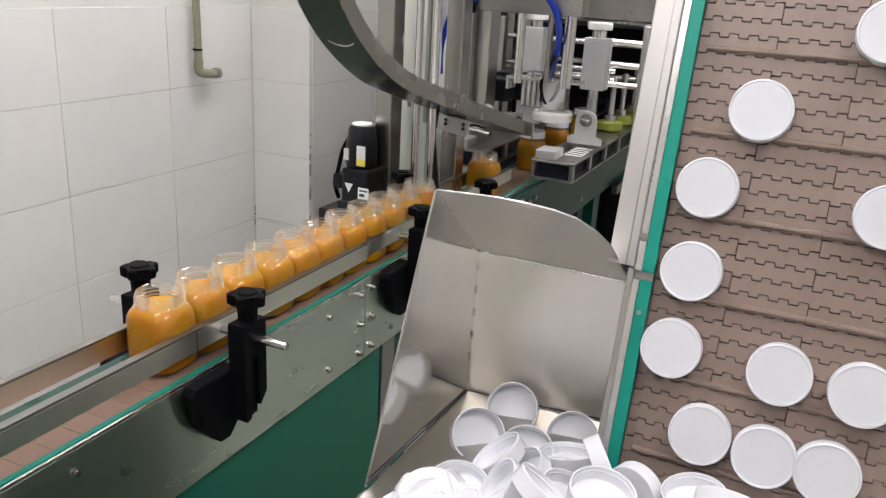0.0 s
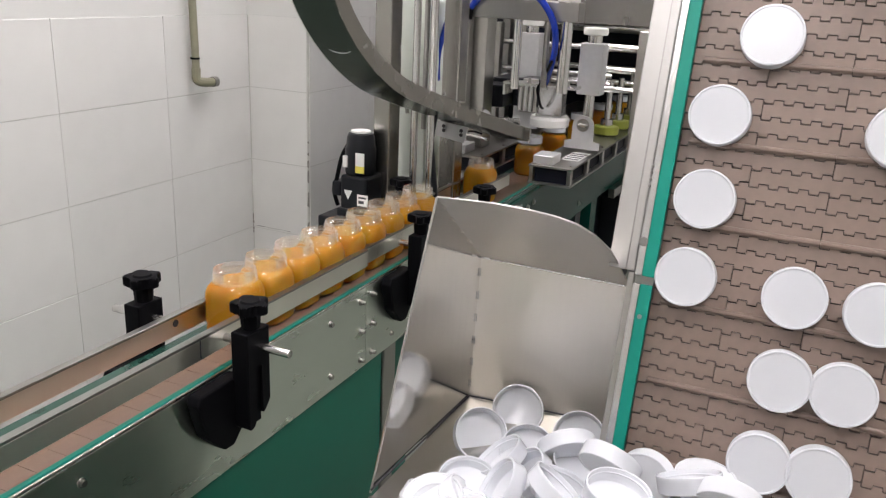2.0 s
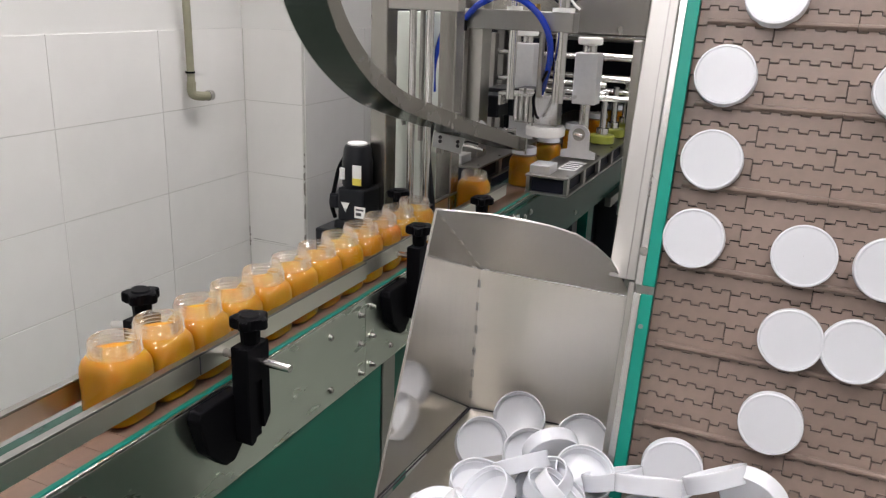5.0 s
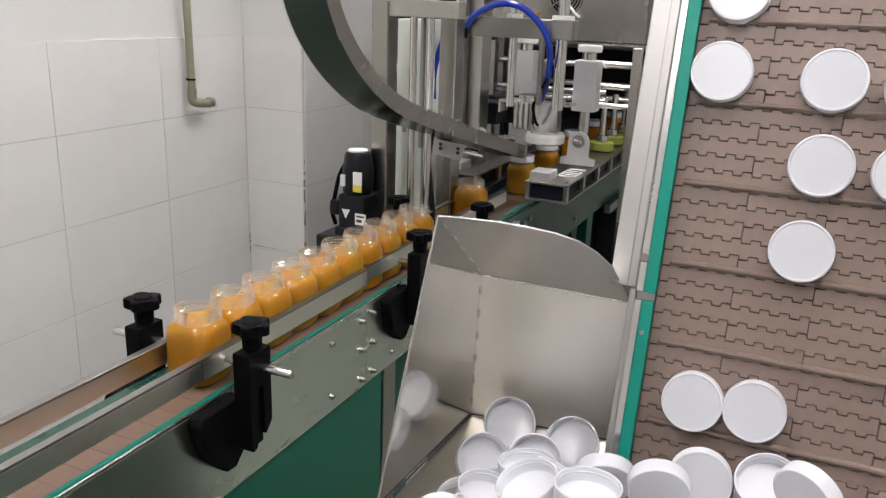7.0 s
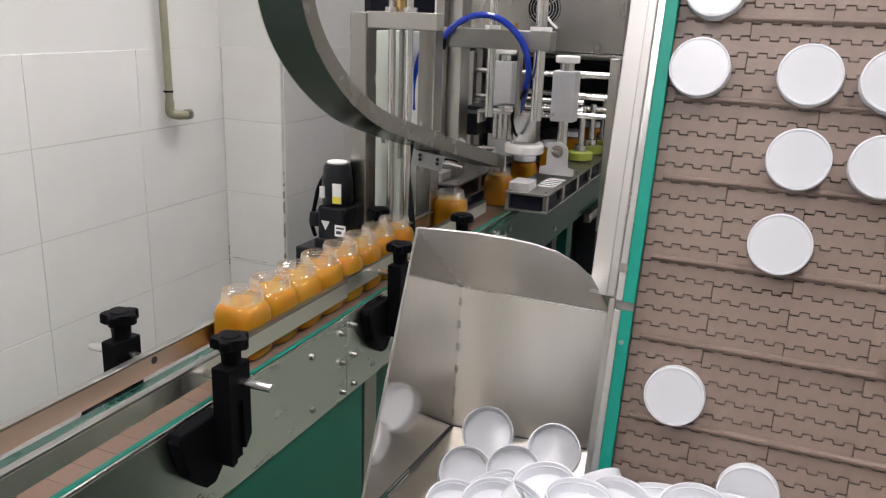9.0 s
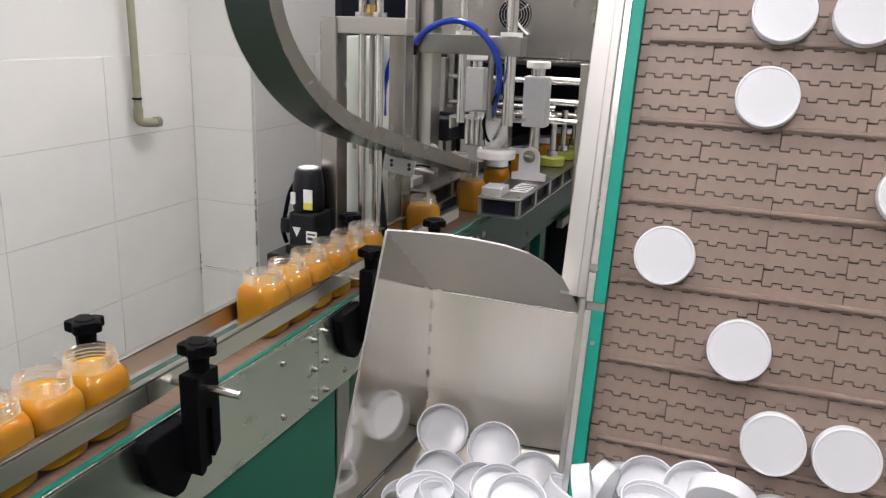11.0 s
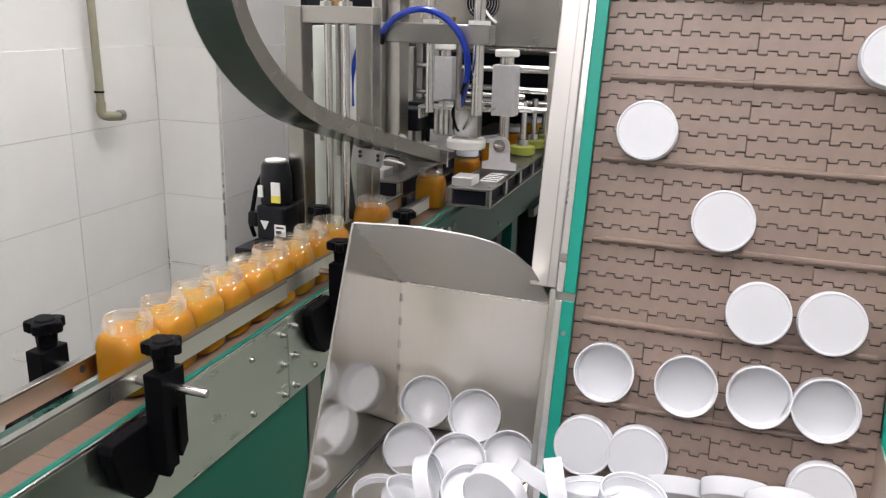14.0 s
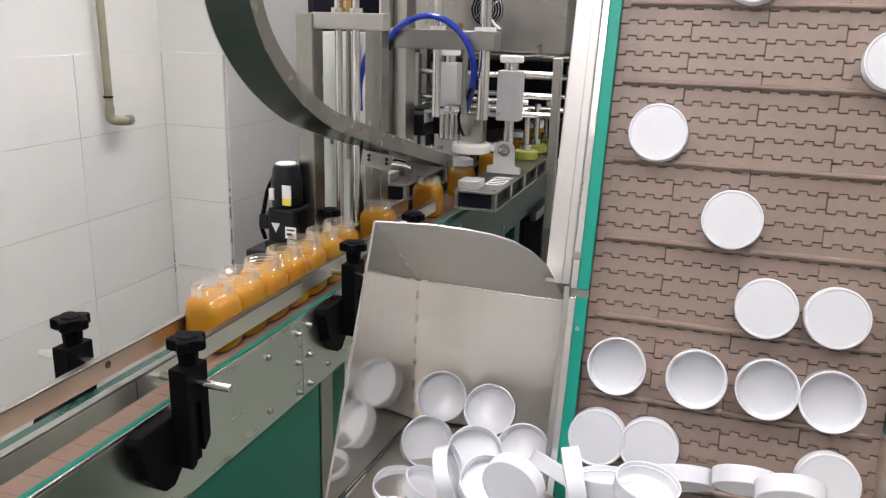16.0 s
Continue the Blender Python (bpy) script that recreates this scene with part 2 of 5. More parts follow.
def sweep(points, r, n=12, bm=None):
    """A round tube through the points."""
    bm = bm or bmesh.new()
    pts = [Vector(p) for p in points]
    fine = []
    for i in range(len(pts) - 1):
        p0, p1, p2, p3 = pts[max(0, i - 1)], pts[i], pts[i + 1], pts[min(len(pts) - 1, i + 2)]
        for s in range(6):
            t = s / 6
            fine.append(0.5 * (2 * p1 + (p2 - p0) * t + (2 * p0 - 5 * p1 + 4 * p2 - p3) * t * t + (3 * p1 - p0 - 3 * p2 + p3) * t ** 3))
    fine.append(pts[-1])
    rings, side = [], Vector((0.3, 0.5, 0.81)).normalized()
    for i, p in enumerate(fine):
        d = (fine[min(i + 1, len(fine) - 1)] - fine[max(i - 1, 0)]).normalized()
        u = (side - d * side.dot(d)).normalized()
        w = d.cross(u)
        side = u
        rings.append([bm.verts.new(p + r * (u * math.cos(2 * math.pi * k / n) + w * math.sin(2 * math.pi * k / n))) for k in range(n)])
    for a, b in zip(rings, rings[1:]):
        for k in range(n):
            bm.faces.new((a[k], a[(k + 1) % n], b[(k + 1) % n], b[k]))
    bm.faces.new(rings[0][::-1])
    bm.faces.new(rings[-1])
    return bm


def bolt(parent, at, toward, r=0.004, h=0.004, stud=0.0):
    """A domed cap screw with a washer, its head pointing the given way."""
    d = Vector(toward).normalized()
    bm = rod((0, 0, 0), (0, 0, 0.0012), r * 1.45, 16)
    rod((0, 0, 0.0012), (0, 0, h), r, 12, bm=bm)
    if stud:
        rod((0, 0, h), (0, 0, h + stud), r * 0.8, 10, bm=bm)
    m = Matrix.Translation(at) @ d.to_track_quat("Z", "Y").to_matrix().to_4x4()
    return part("bolt", bm, STEEL_DULL, parent, smooth=True, m=m)


# ---- the room ----
WALL_X, TOP_Z, TILE_W, TILE_H = -1.147, 1.263, 0.4145, 0.2655


def room():
    def slab(name, *size, mat=PLASTER, label="", cat="wall"):
        return tagged(part(name, box(*size), mat), label, cat, kind="structure")

    slab("floor", -1.4, 3.2, -3.4, 3.6, -0.1, 0.0, mat=FLOOR, label="plain pale green sealed workshop floor", cat="floor")
    slab("ceiling", -1.4, 3.2, -3.4, 3.6, 2.8, 2.9, label="plain white painted ceiling over the work room", cat="ceiling")
    west = slab("wall_west", WALL_X - 0.2, WALL_X - 0.004, -3.4, 3.6, 0, 2.8, label="white wall with glazed tiles below painted plaster")
    slab("wall_north", -1.4, 3.2, 3.4, 3.6, 0, 2.8, label="plain white painted wall behind the machine")
    # two unseen walls close the room; their tone sets what the steel reflects
    slab("wall_south", -1.4, 3.2, -3.6, -3.4, 0, 2.8, mat=FAR_WALL, label="plain pale wall out of view, toned for bounce light")
    slab("wall_east", 3.0, 3.2, -3.4, 3.6, 0, 2.8, mat=FAR_WALL, label="plain pale wall out of view, toned for bounce light")
    pier = slab("wall_pier", WALL_X - 0.004, -0.893, 1.246, 3.4, 0, 2.8, label="tiled wall pier standing out from the corner")
    return west, pier


def tiles(west, pier):
    """White wall tiles with recessed grey joints; shared meshes for whole tiles."""
    part("grout", box(WALL_X - 0.004, WALL_X + 0.0008, -3.3, 1.24, 0, TOP_Z - 0.002), GROUT, west)
    part("grout", box(WALL_X, -0.891, 1.2392, 1.2458, 0, TOP_Z - 0.002), GROUT, pier)
    part("grout", box(-0.8925, -0.8886, 1.2458, 3.3, 0, TOP_Z - 0.002), GROUT, pier)
    whole = mesh_of(box(-0.003, 0.003, 0, TILE_W - 0.0022, 0, TILE_H - 0.0022, bevel=0.0008), "tile", TILE)
    cut = mesh_of(box(-0.003, 0.003, 0, TILE_W - 0.0022, 0, TOP_Z - 1.0115, bevel=0.0008), "tile", TILE)
    front = mesh_of(box(0, 0.2435, -0.003, 0.003, 0, TILE_H - 0.0022, bevel=0.0008), "tile", TILE)
    front_cut = mesh_of(box(0, 0.2435, -0.003, 0.003, 0, TOP_Z - 1.0115, bevel=0.0008), "tile", TILE)
    for j in range(5):
        z = 1.0115 - j * TILE_H if j else 1.0115
        for i in range(11):
            y = 1.2415 - (i + 1) * TILE_W
            part("tile", whole if j else cut, None, west, m=pose(WALL_X + random.uniform(-0.0004, 0.0004), y, z, 0, 0, random.uniform(-0.1, 0.1)))
        part("tile", front if j else front_cut, None, pier, m=pose(WALL_X + 0.008, 1.2405, z))
        for i in range(4):
            part("tile", whole if j else cut, None, pier, m=pose(-0.890, 1.246 + i * TILE_W, z))


def chips(pier):
    """Worn, dirty spots along the pier's tiled edge."""
    spots = random.Random(3)
    for z0, z1 in ((0.690, 0.735), (0.745, 0.772), (0.60, 0.655), (0.790, 0.80), (0.835, 0.842), (0.52, 0.54)):
        pts = [(-0.8905 - spots.uniform(0.002, 0.006), z0), (-0.8872, z0 - 0.004), (-0.8868, z1), (-0.8905 - spots.uniform(0.001, 0.005), z1 - 0.006)]
        part("chip", prism(pts, "y", 1.2368, 1.2382), GROUT_DIRT, pier)


def corner_dirt(pier):
    """Grey dirt in the joints of the inner corner."""
    spots = random.Random(8)
    x, z = -1.1254, 0.4877
    while x < -0.98:
        h = spots.uniform(0.0008, 0.0026) * (1.0 if x < -1.10 else 0.55)
        w = spots.uniform(0.010, 0.022)
        part("dirt", prism([(x, z - h), (x + w * 0.6, z - 0.6 * h), (x + w, z + 0.2 * h), (x + w * 0.4, z + h), (x - 0.002, z + 0.5 * h)], "y", 1.2366, 1.2378), GROUT_DIRT, pier)
        x += w * spots.uniform(0.7, 1.5)
    for k in range(6):
        zz = z - 0.03 + 0.013 * k
        part("dirt", box(WALL_X + 0.0035, WALL_X + 0.0035 + spots.uniform(0.003, 0.007), 1.2366, 1.2378, zz, zz + spots.uniform(0.004, 0.012)), GROUT_DIRT, pier)


def ceiling_lamps():
    for x, y in ((-0.22, -0.6), (-0.22, 1.2), (1.3, -0.6), (1.3, 1.2), (0.45, -2.2)):
        lamp = thing("ceiling_light", pose(x, y, 2.8), "bright white fluorescent batten on the ceiling", "ceiling light", "ceiling lights")
        part("frame", prism([(-0.13, -0.62), (0.13, -0.62), (0.13, 0.62), (-0.13, 0.62)], "z", -0.045, 0.0), ALUMINIUM, lamp)
        part("diffuser", box(-0.11, 0.11, -0.59, 0.59, -0.058, -0.046, 0.004), LAMP, lamp)


# ---- the jar conveyor: it runs along y; its chain top is the support of the jars ----
CHAIN_Z, RAIL_TOP, RAIL_LOW = 0.877, 0.934, 0.890


def conveyor():
    c = thing("jar_conveyor", label="steel jar conveyor with green wear strips and side plates", category="conveyor")
    # side plates, their edges folded in under the chain
    for y0, y1 in ((-3.35, 0.019), (0.0215, 1.0)):
        part("side_plate", box(0.055, 0.060, y0, y1, 0.718, 0.873, 0.001), GREENED_STEEL, c)
        part("side_plate", box(-0.060, -0.055, y0, y1, 0.718, 0.873, 0.001), GREENED_STEEL, c)
    part("lower_panel", box(0.040, 0.052, -3.35, 0.095, 0.10, 0.720), GREEN_PAINT, c, "dark green gloss side panel")
    part("lower_panel", box(-0.052, -0.040, -3.35, 0.4, 0.10, 0.720), GREEN_PAINT, c)
    for y in (-2.9, -1.2, 0.110, 0.9):
        part("leg", box(-0.05, 0.05, y, y + 0.05, 0.0, 0.73, 0.003), STEEL_DULL, c)
    for s in (1, -1):
        # the far strip gets a darker green that paints in its shadow
        part("wear_strip", box(*sorted((s * 0.0480, s * (0.0560 if s == 1 else 0.0640))), -3.35, 3.35, 0.8655, 0.8790, 0.001), DEEP_TEAL if s == 1 else GREEN_DARK, c, "deep teal plastic wear strip" if s == 1 else "far wear strip, coloured dark green for shade")
        if s == 1:
            part("edge_lip", box(0.0568, 0.0600, -3.35, 3.35, 0.873, 0.8775, 0.0008), STEEL_BRIGHT, c, "bright steel edge")
    for y, z in ((0.0, 0.85), (0.0, 0.794), (0.0, 0.736), (0.041, 0.853), (0.041, 0.795), (0.041, 0.7365)):
        bolt(c, (0.060, y, z), (1, 0, 0), 0.0045, 0.005, 0.005)
    for y, z in ((-0.099, 0.844), (-0.099, 0.7455), (0.118, 0.842), (0.118, 0.745), (-0.62, 0.844), (-0.62, 0.7455)):
        bolt(c, (0.060, y, z), (1, 0, 0), 0.0042, 0.005)
    part("chain_bed", box(-0.042, 0.042, -3.35, 3.35, 0.80, 0.866), GREEN_DARK, c)


def chain():
    """Flat slat chain with a joint every 38 mm; it runs the way the jars go."""
    c = thing("slat_chain", label="brown plastic slat chain carrying the jars", category="conveyor chain")
    link = bmesh.new()
    # a slat with a nosed front and a notched back
    pts = [(-0.0465, 0.0), (-0.014, 0.0), (-0.010, -0.006), (0.010, -0.006), (0.014, 0.0), (0.0465, 0.0),
           (0.0465, 0.0375), (0.0145, 0.0375), (0.0105, 0.0315), (-0.0105, 0.0315), (-0.0145, 0.0375), (-0.0465, 0.0375)]
    prism(pts, "z", -0.0045, 0.0, bm=link)
    me = mesh_of(link, "slat", CHAIN)
    for i in range(124):
        part("slat", me, None, c, m=pose(0, -3.30 + i * 0.0381, CHAIN_Z))
    return c


def rails():
    def rail(name, x, y0, y1, low):
        r = thing(name, label="flat steel guide rail beside the jars", category="guide rail", group="guide rails")
        s = 1 if x > 0 else -1
        part("bar", box(*sorted((x, x - s * 0.004)), y0, y1, low, RAIL_TOP - 0.0036, 0.0006), RAIL_STEEL, r)
        # same rail, but a darker steel colour stands for its weaker reflection
        part("lip", box(*sorted((x + s * 0.0002, x - s * 0.0115)), y0, y1, RAIL_TOP - 0.0035, RAIL_TOP + 0.0004, 0.0006), STEEL_DULL, r, "folded top edge, darkened in colour")
        return r

    near = rail("guide_rail", 0.0465, -3.35, 0.047, 0.902)
    rail("guide_rail", 0.0380, 0.052, 0.80, 0.902)
    far = rail("guide_rail", -0.0465, -3.35, 0.30, 0.898)
    rail("guide_rail", -0.0445, 0.305, 0.80, 0.898)
    part("seam", box(0.0466, 0.0470, -0.402, -0.4005, 0.903, RAIL_TOP - 0.004), LABEL_INK, near)
    part("hole", rod((-0.0418, -0.352, 0.918), (-0.0412, -0.352, 0.918), 0.0055, 14), LABEL_INK, far)


def star_knob(parent, m, r=0.0275):
    """Five blunt lobes over a fluted neck."""
    bm = bmesh.new()
    n, pts = 50, []
    for k in range(n):
        a = 2 * math.pi * k / n
        rr = r * (0.83 + 0.17 * math.tanh(2.2 * math.cos(5 * a)))
        pts.append((rr * math.cos(a), rr * math.sin(a)))
    prism(pts, "z", 0.026, 0.041, bevel=0.0025, bm=bm)
    rod((0, 0, 0.0405), (0, 0, 0.0435), 0.0150, 20, r2=0.0125, bm=bm)
    rod((0, 0, 0.004), (0, 0, 0.028), 0.0135, 10, r2=0.0150, bm=bm)
    rod((0, 0, 0), (0, 0, 0.005), 0.0115, 18, bm=bm)
    return part("knob", bm, BLACK, parent, "black five-lobed star knob", smooth=True, m=m)


def rail_clamp(m, s, group="rail clamps"):
    """A clamp with a rod through it that holds the rail; s is 1 on the near side, -1 on the far side."""
    c = thing("rail_clamp", m, "black plastic rail clamp with star knob and steel rod", "clamp", group)
    foot = [(-0.094, 0.874), (-0.100, 0.862), (-0.084, 0.806), (-0.050, 0.772), (-0.031, 0.771), (-0.012, 0.790), (-0.012, 0.874)]
    part("foot", prism(foot, "x", *sorted((s * 0.0605, s * 0.082)), bevel=0.003), BLACK, c)
    x0, x1 = sorted((s * 0.079, s * 0.107))
    # a forked block, open at the bottom, with a web at the back of the slot
    fork = [(-0.028, 0.942), (-0.028, 0.800), (-0.024, 0.796), (-0.015, 0.799), (-0.014, 0.805), (-0.014, 0.890), (0.003, 0.890), (0.003, 0.813), (0.006, 0.812), (0.020, 0.828), (0.020, 0.942)]
    part("clamp_block", prism(fork, "x", x0, x1, bevel=0.0016), BLACK, c)
    part("web", box(*sorted((s * 0.074, s * 0.102)), -0.0145, 0.0035, 0.801, 0.891), BLACK, c)
    part("rod", rod((s * 0.046, 0, 0.916), (s * 0.156, 0, 0.916), 0.006, 20, bevel=0.0008), STEEL_BRIGHT, c, "polished steel rod", smooth=True)
    star_knob(c, pose(s * 0.093, -0.002, 0.940))
    return c


# ---- jars ----
def jar_meshes():
    """Rounded-square bottle body that turns into a round threaded neck."""
    def ring(bm, half, power, z, n=36):
        vs = []
        for k in range(n):
            a = 2 * math.pi * k / n
            c, s = math.cos(a), math.sin(a)
            r = half / (abs(c) ** power + abs(s) ** power) ** (1 / power)
            vs.append(bm.verts.new((r * c, r * s, z)))
        return vs

    def shell(profile):
        bm = bmesh.new()
        rings = [ring(bm, *p) for p in profile]
        n = len(rings[0])
        for a, b in zip(rings, rings[1:]):
            for k in range(n):
                bm.faces.new((a[k], a[(k + 1) % n], b[(k + 1) % n], b[k]))
        return bm, rings

    body = [(0.026, 2.6, 0.0015), (0.031, 3.0, 0.0015), (0.0358, 3.4, 0.006), (0.0370, 3.8, 0.012), (0.0372, 3.9, 0.064), (0.0369, 3.7, 0.0735),
            (0.0358, 3.1, 0.0805), (0.0336, 2.5, 0.0855), (0.0306, 2.1, 0.0885)]
    bm, rings = shell(body)
    bm.faces.new(rings[0][::-1])
    bm.faces.new(ring(bm, 0.0303, 2.05, 0.0887))
    juice = mesh_of(bm, "juice", JUICE, True)
    skin = [(h + 0.0011, p, z) for h, p, z in body[1:]]
    bm, rings = shell(skin)
    clear_body = mesh_of(bm, "body", PET, True)
    neck = [(0.0316, 0.0882), (0.0313, 0.0905), (0.0336, 0.0913), (0.0336, 0.0921), (0.0313, 0.0930), (0.0313, 0.0958), (0.0330, 0.0965), (0.0330, 0.0973),
            (0.0313, 0.0981), (0.0313, 0.1008), (0.0330, 0.1015), (0.0330, 0.1023), (0.0313, 0.1031), (0.0313, 0.1070), (0.0309, 0.1083),
            (0.0299, 0.1088), (0.0289, 0.1083), (0.0286, 0.1070), (0.0286, 0.0890)]
    neck_mesh = mesh_of(lathe(neck, 40), "neck", PET_NECK, True)
    return juice, clear_body, neck_mesh


def lid_meshes(r=0.0352, h=0.0190):
    """A screw lid, its open side down: thin skirt with a thread ring, rounded inside corner, raised rim round the closed face."""
    out = [(0.0, h - 0.0010), (r - 0.0039, h - 0.0010), (r - 0.0033, h - 0.0010), (r - 0.0029, h - 0.0008), (r - 0.0026, h - 0.0002), (r - 0.0022, h), (r - 0.0011, h - 0.0001),
           (r - 0.0004, h - 0.0006), (r - 0.0001, h - 0.0016), (r, 0.0034), (r + 0.0002, 0.0030), (r + 0.0002, 0.0006), (r - 0.0003, 0.0), (r - 0.0014, 0.0), (r - 0.0019, 0.0005),
           (r - 0.0021, 0.0046), (r - 0.0029, 0.0053), (r - 0.0029, 0.0062), (r - 0.0022, 0.0069), (r - 0.0026, 0.0114),
           (r - 0.0034, h - 0.0040), (r - 0.0039, h - 0.0033), (r - 0.0049, h - 0.0029), (0.0, h - 0.0029)]
    return mesh_of(lathe([(max(a, 0.0002), b) for a, b in out], 56), "shell", WHITE_CAP, True)


# release time of each jar from the queue; the count goes on backwards along the queue
RELEASES = [-4.0, -3.0, -2.0, -1.0, 0.0, 1.03, 2.05, 3.05, 4.1, 5.1, 6.15, 7.15, 8.15, 9.15, 10.15, 11.15, 12.4, 13.5, 14.6, 15.55, 16.6]
HEAD_Y, PITCH, SPEED = 0.339, 0.0755, 0.36


def released(t):
    """How many jars have left the queue, with a smooth count between; jar 0 leaves at 0 s."""
    counts = list(range(-4, len(RELEASES) - 4))
    counts[15], counts[16] = 10.85, 11.75  # the queue lags while it is short
    return float(np.interp(t, RELEASES[:16] + [12.0] + RELEASES[16:], counts[:16] + [11.28] + counts[16:]))


def queue_y(n, t):
    return HEAD_Y - PITCH * (n - released(t))


def jar_y(n, t):
    """Place of jar n along the conveyor."""
    start = RELEASES[n + 4] if n + 4 < len(RELEASES) else 99.0
    if t < start:
        y = queue_y(n, t)
        if n >= 17:
            y = min(y, -0.265 - PITCH * (n - 17) + SPEED * (t - 11.5))
        elif n >= 11:
            y = min(y, -0.531 - PITCH * (n - 11) + SPEED * (t - 3.5))
        return max(y, -3.30 + 0.0775 * (22 - n)) if n >= 11 else y
    run = t - start
    y = HEAD_Y + SPEED * min(run, 2.0)
    if run > 2.0:
        y += 0.16 * min(run - 2.0, 0.5) + 0.30 * max(0.0, run - 2.5)
    return min(y, 3.25 - 0.0775 * (n + 4))


# ---- the lid elevator: its own frame leans back; x across, y up along the belt, z out of it ----
ELEVATOR = pose(0, -0.1212, 1.4153, 74.5)
BELT_L, BELT_R, ROW = 0.600, 0.946, 0.0195
# how far the belt has run up, time by time
BELT_RUN = [(0, 0), (1.2, 0), (1.27, 0.004), (1.5, 0.031), (2.0, 0.091), (2.42, 0.143), (2.52, 0.148), (5.3, 0.148), (5.37, 0.152), (6.5, 0.290), (7.0, 0.354),
            (7.08, 0.366), (7.2, 0.372), (9.6, 0.372), (9.67, 0.376), (10.9, 0.536), (10.98, 0.540), (12.27, 0.540), (12.34, 0.544), (12.5, 0.564),
            (13.0, 0.628), (13.32, 0.668), (13.45, 0.674), (16.0, 0.674)]


def belt_run(t):
    return float(np.interp(t, [a for a, b in BELT_RUN], [b for a, b in BELT_RUN]))


def on_belt(x, s, out=0.0, rx=0, ry=0, rz=0):
    """A pose on the belt's face, s metres down from the elevator's origin."""
    return ELEVATOR @ pose(x, -s, out, rx, ry, rz)


def elevator():
    e = thing("lid_elevator", ELEVATOR, "stainless steel lid elevator frame with teal edge strips", "elevator")
    top, low = 0.95, -1.25
    # edge profiles on both sides of the belt
    for side in (1, -1):
        def sx(a, b):
            lo, hi = (a, b) if side == 1 else (BELT_L + BELT_R - b, BELT_L + BELT_R - a)
            return lo, hi
        for u0, u1 in ((-0.356, top), (-0.66, -0.366)):
            part("edge_strip", box(*sx(0.5868, 0.6012), u0, u1, 0.010, 0.018, 0.001), TEAL, e, "teal plastic edge strip")
            part("edge_trim", box(*sx(0.5775, 0.5866), u0, u1, 0.006, 0.0165, 0.001), STEEL_BRIGHT, e)
        part("side_channel", box(*sx(0.5440, 0.5770), -0.352, top, -0.16, 0.0155, 0.0015), STEEL_EDGE, e)
        part("side_channel", box(*sx(0.5690, 0.5770), low, -0.354, -0.16, 0.010, 0.0015), STEEL, e)
        part("hinge_line", box(*sx(0.5655, 0.5668), -0.352, top, 0.0152, 0.0165), STEEL_DULL, e)
        part("belt_guide", box(*sx(0.5775, 0.5995), low, top, -0.03, 0.004), STEEL_DULL, e)
        for u in (-0.315, 0.02, 0.36):
            bolt(e, (sum(sx(0.5800, 0.5840)) / 2, u, 0.0165), (0, 0, 1), 0.0038, 0.003)
        bolt(e, (sum(sx(0.5905, 0.5945)) / 2, -0.405, 0.018), (0, 0, 1), 0.0020, 0.002)
    for k in range(4):
        part("clip", rod((0.5774, -0.2479 + 0.008 * k, 0.0155), (0.5774, -0.2479 + 0.008 * k, 0.0180), 0.0019, 10), STEEL_DULL, e)
    part("back_sheet", box(BELT_L - 0.02, BELT_R + 0.02, low, top, -0.165, -0.16), STEEL_DULL, e)
    return e


def belt():
    """Hinged belt modules laid like bricks, with a flight on every fifth row."""
    b = thing("lid_belt", ELEVATOR, "taupe plastic modular belt with low cross flights", "conveyor belt")
    tooth, depth, w = 0.021625, 0.0052, 0.173
    cache = {}

    def module(width):
        key = round(width, 4)
        if key not in cache:
            n = max(1, round(width / tooth))
            step, g, q, e = width / n, 0.0005, 0.0012, 0.0004
            a = step / 2
            pts, dn = [(e, -q)], [(e, -ROW + g)]
            for k in range(n):
                x, last = k * step, k == n - 1
                end = width - e if last else x + step - g
                pts += [(x + a + g, -q), (x + a + g, depth - q), (end, depth - q)] + ([] if last else [(end, -q)])
                end = width - e if last else x + step + g
                dn += [(x + a - g, -ROW + g), (x + a - g, -ROW + depth + g), (end, -ROW + depth + g)] + ([] if last else [(end, -ROW + g)])
            bm = bmesh.new()
            prism(pts + dn[::-1], "z", -0.006, 0.0, bm=bm)
            rim = [ed for ed in bm.edges if all(v.co.z > -0.001 for v in ed.verts)]
            bmesh.ops.bevel(bm, geom=rim, offset=0.00045, segments=1, affect="EDGES")
            cache[key] = mesh_of(bm, "module", BELT)
        return cache[key]

    flights = {}
    for k in range(-44, 37):
        u = -(k * ROW) - 0.674
        first = w / 2 if k % 2 else w
        x, i = BELT_L, 0
        while x < BELT_R - 0.005:
            width = min(first if i == 0 else w, BELT_R - x)
            part("module", module(width), None, b, m=pose(x, u, 0))
            x += width
            i += 1
        if k % 5 == 4:
            for x0, x1 in ((BELT_L + 0.012, BELT_L + w), (BELT_L + w, BELT_R - 0.012)):
                key = round(x1 - x0, 4)
                if key not in flights:
                    prof = [(-0.0042, 0.0), (0.0036, 0.0), (0.0026, 0.0035), (0.0012, 0.0052), (-0.0012, 0.0052), (-0.0028, 0.0035)]
                    flights[key] = mesh_of(prism(prof, "x", 0, x1 - x0 - 0.0006), "flight", BELT)
                part("flight", flights[key], None, b, m=pose(x0, u - ROW + 0.006, 0.0))
    # sheet added behind the modules; its near-black colour paints shade into the gaps
    part("backing", box(BELT_L, BELT_R, -1.40, 0.18, -0.012, -0.0062), BELT_UNDER, b, "near-black sheet that shades the belt's joints")
    return b


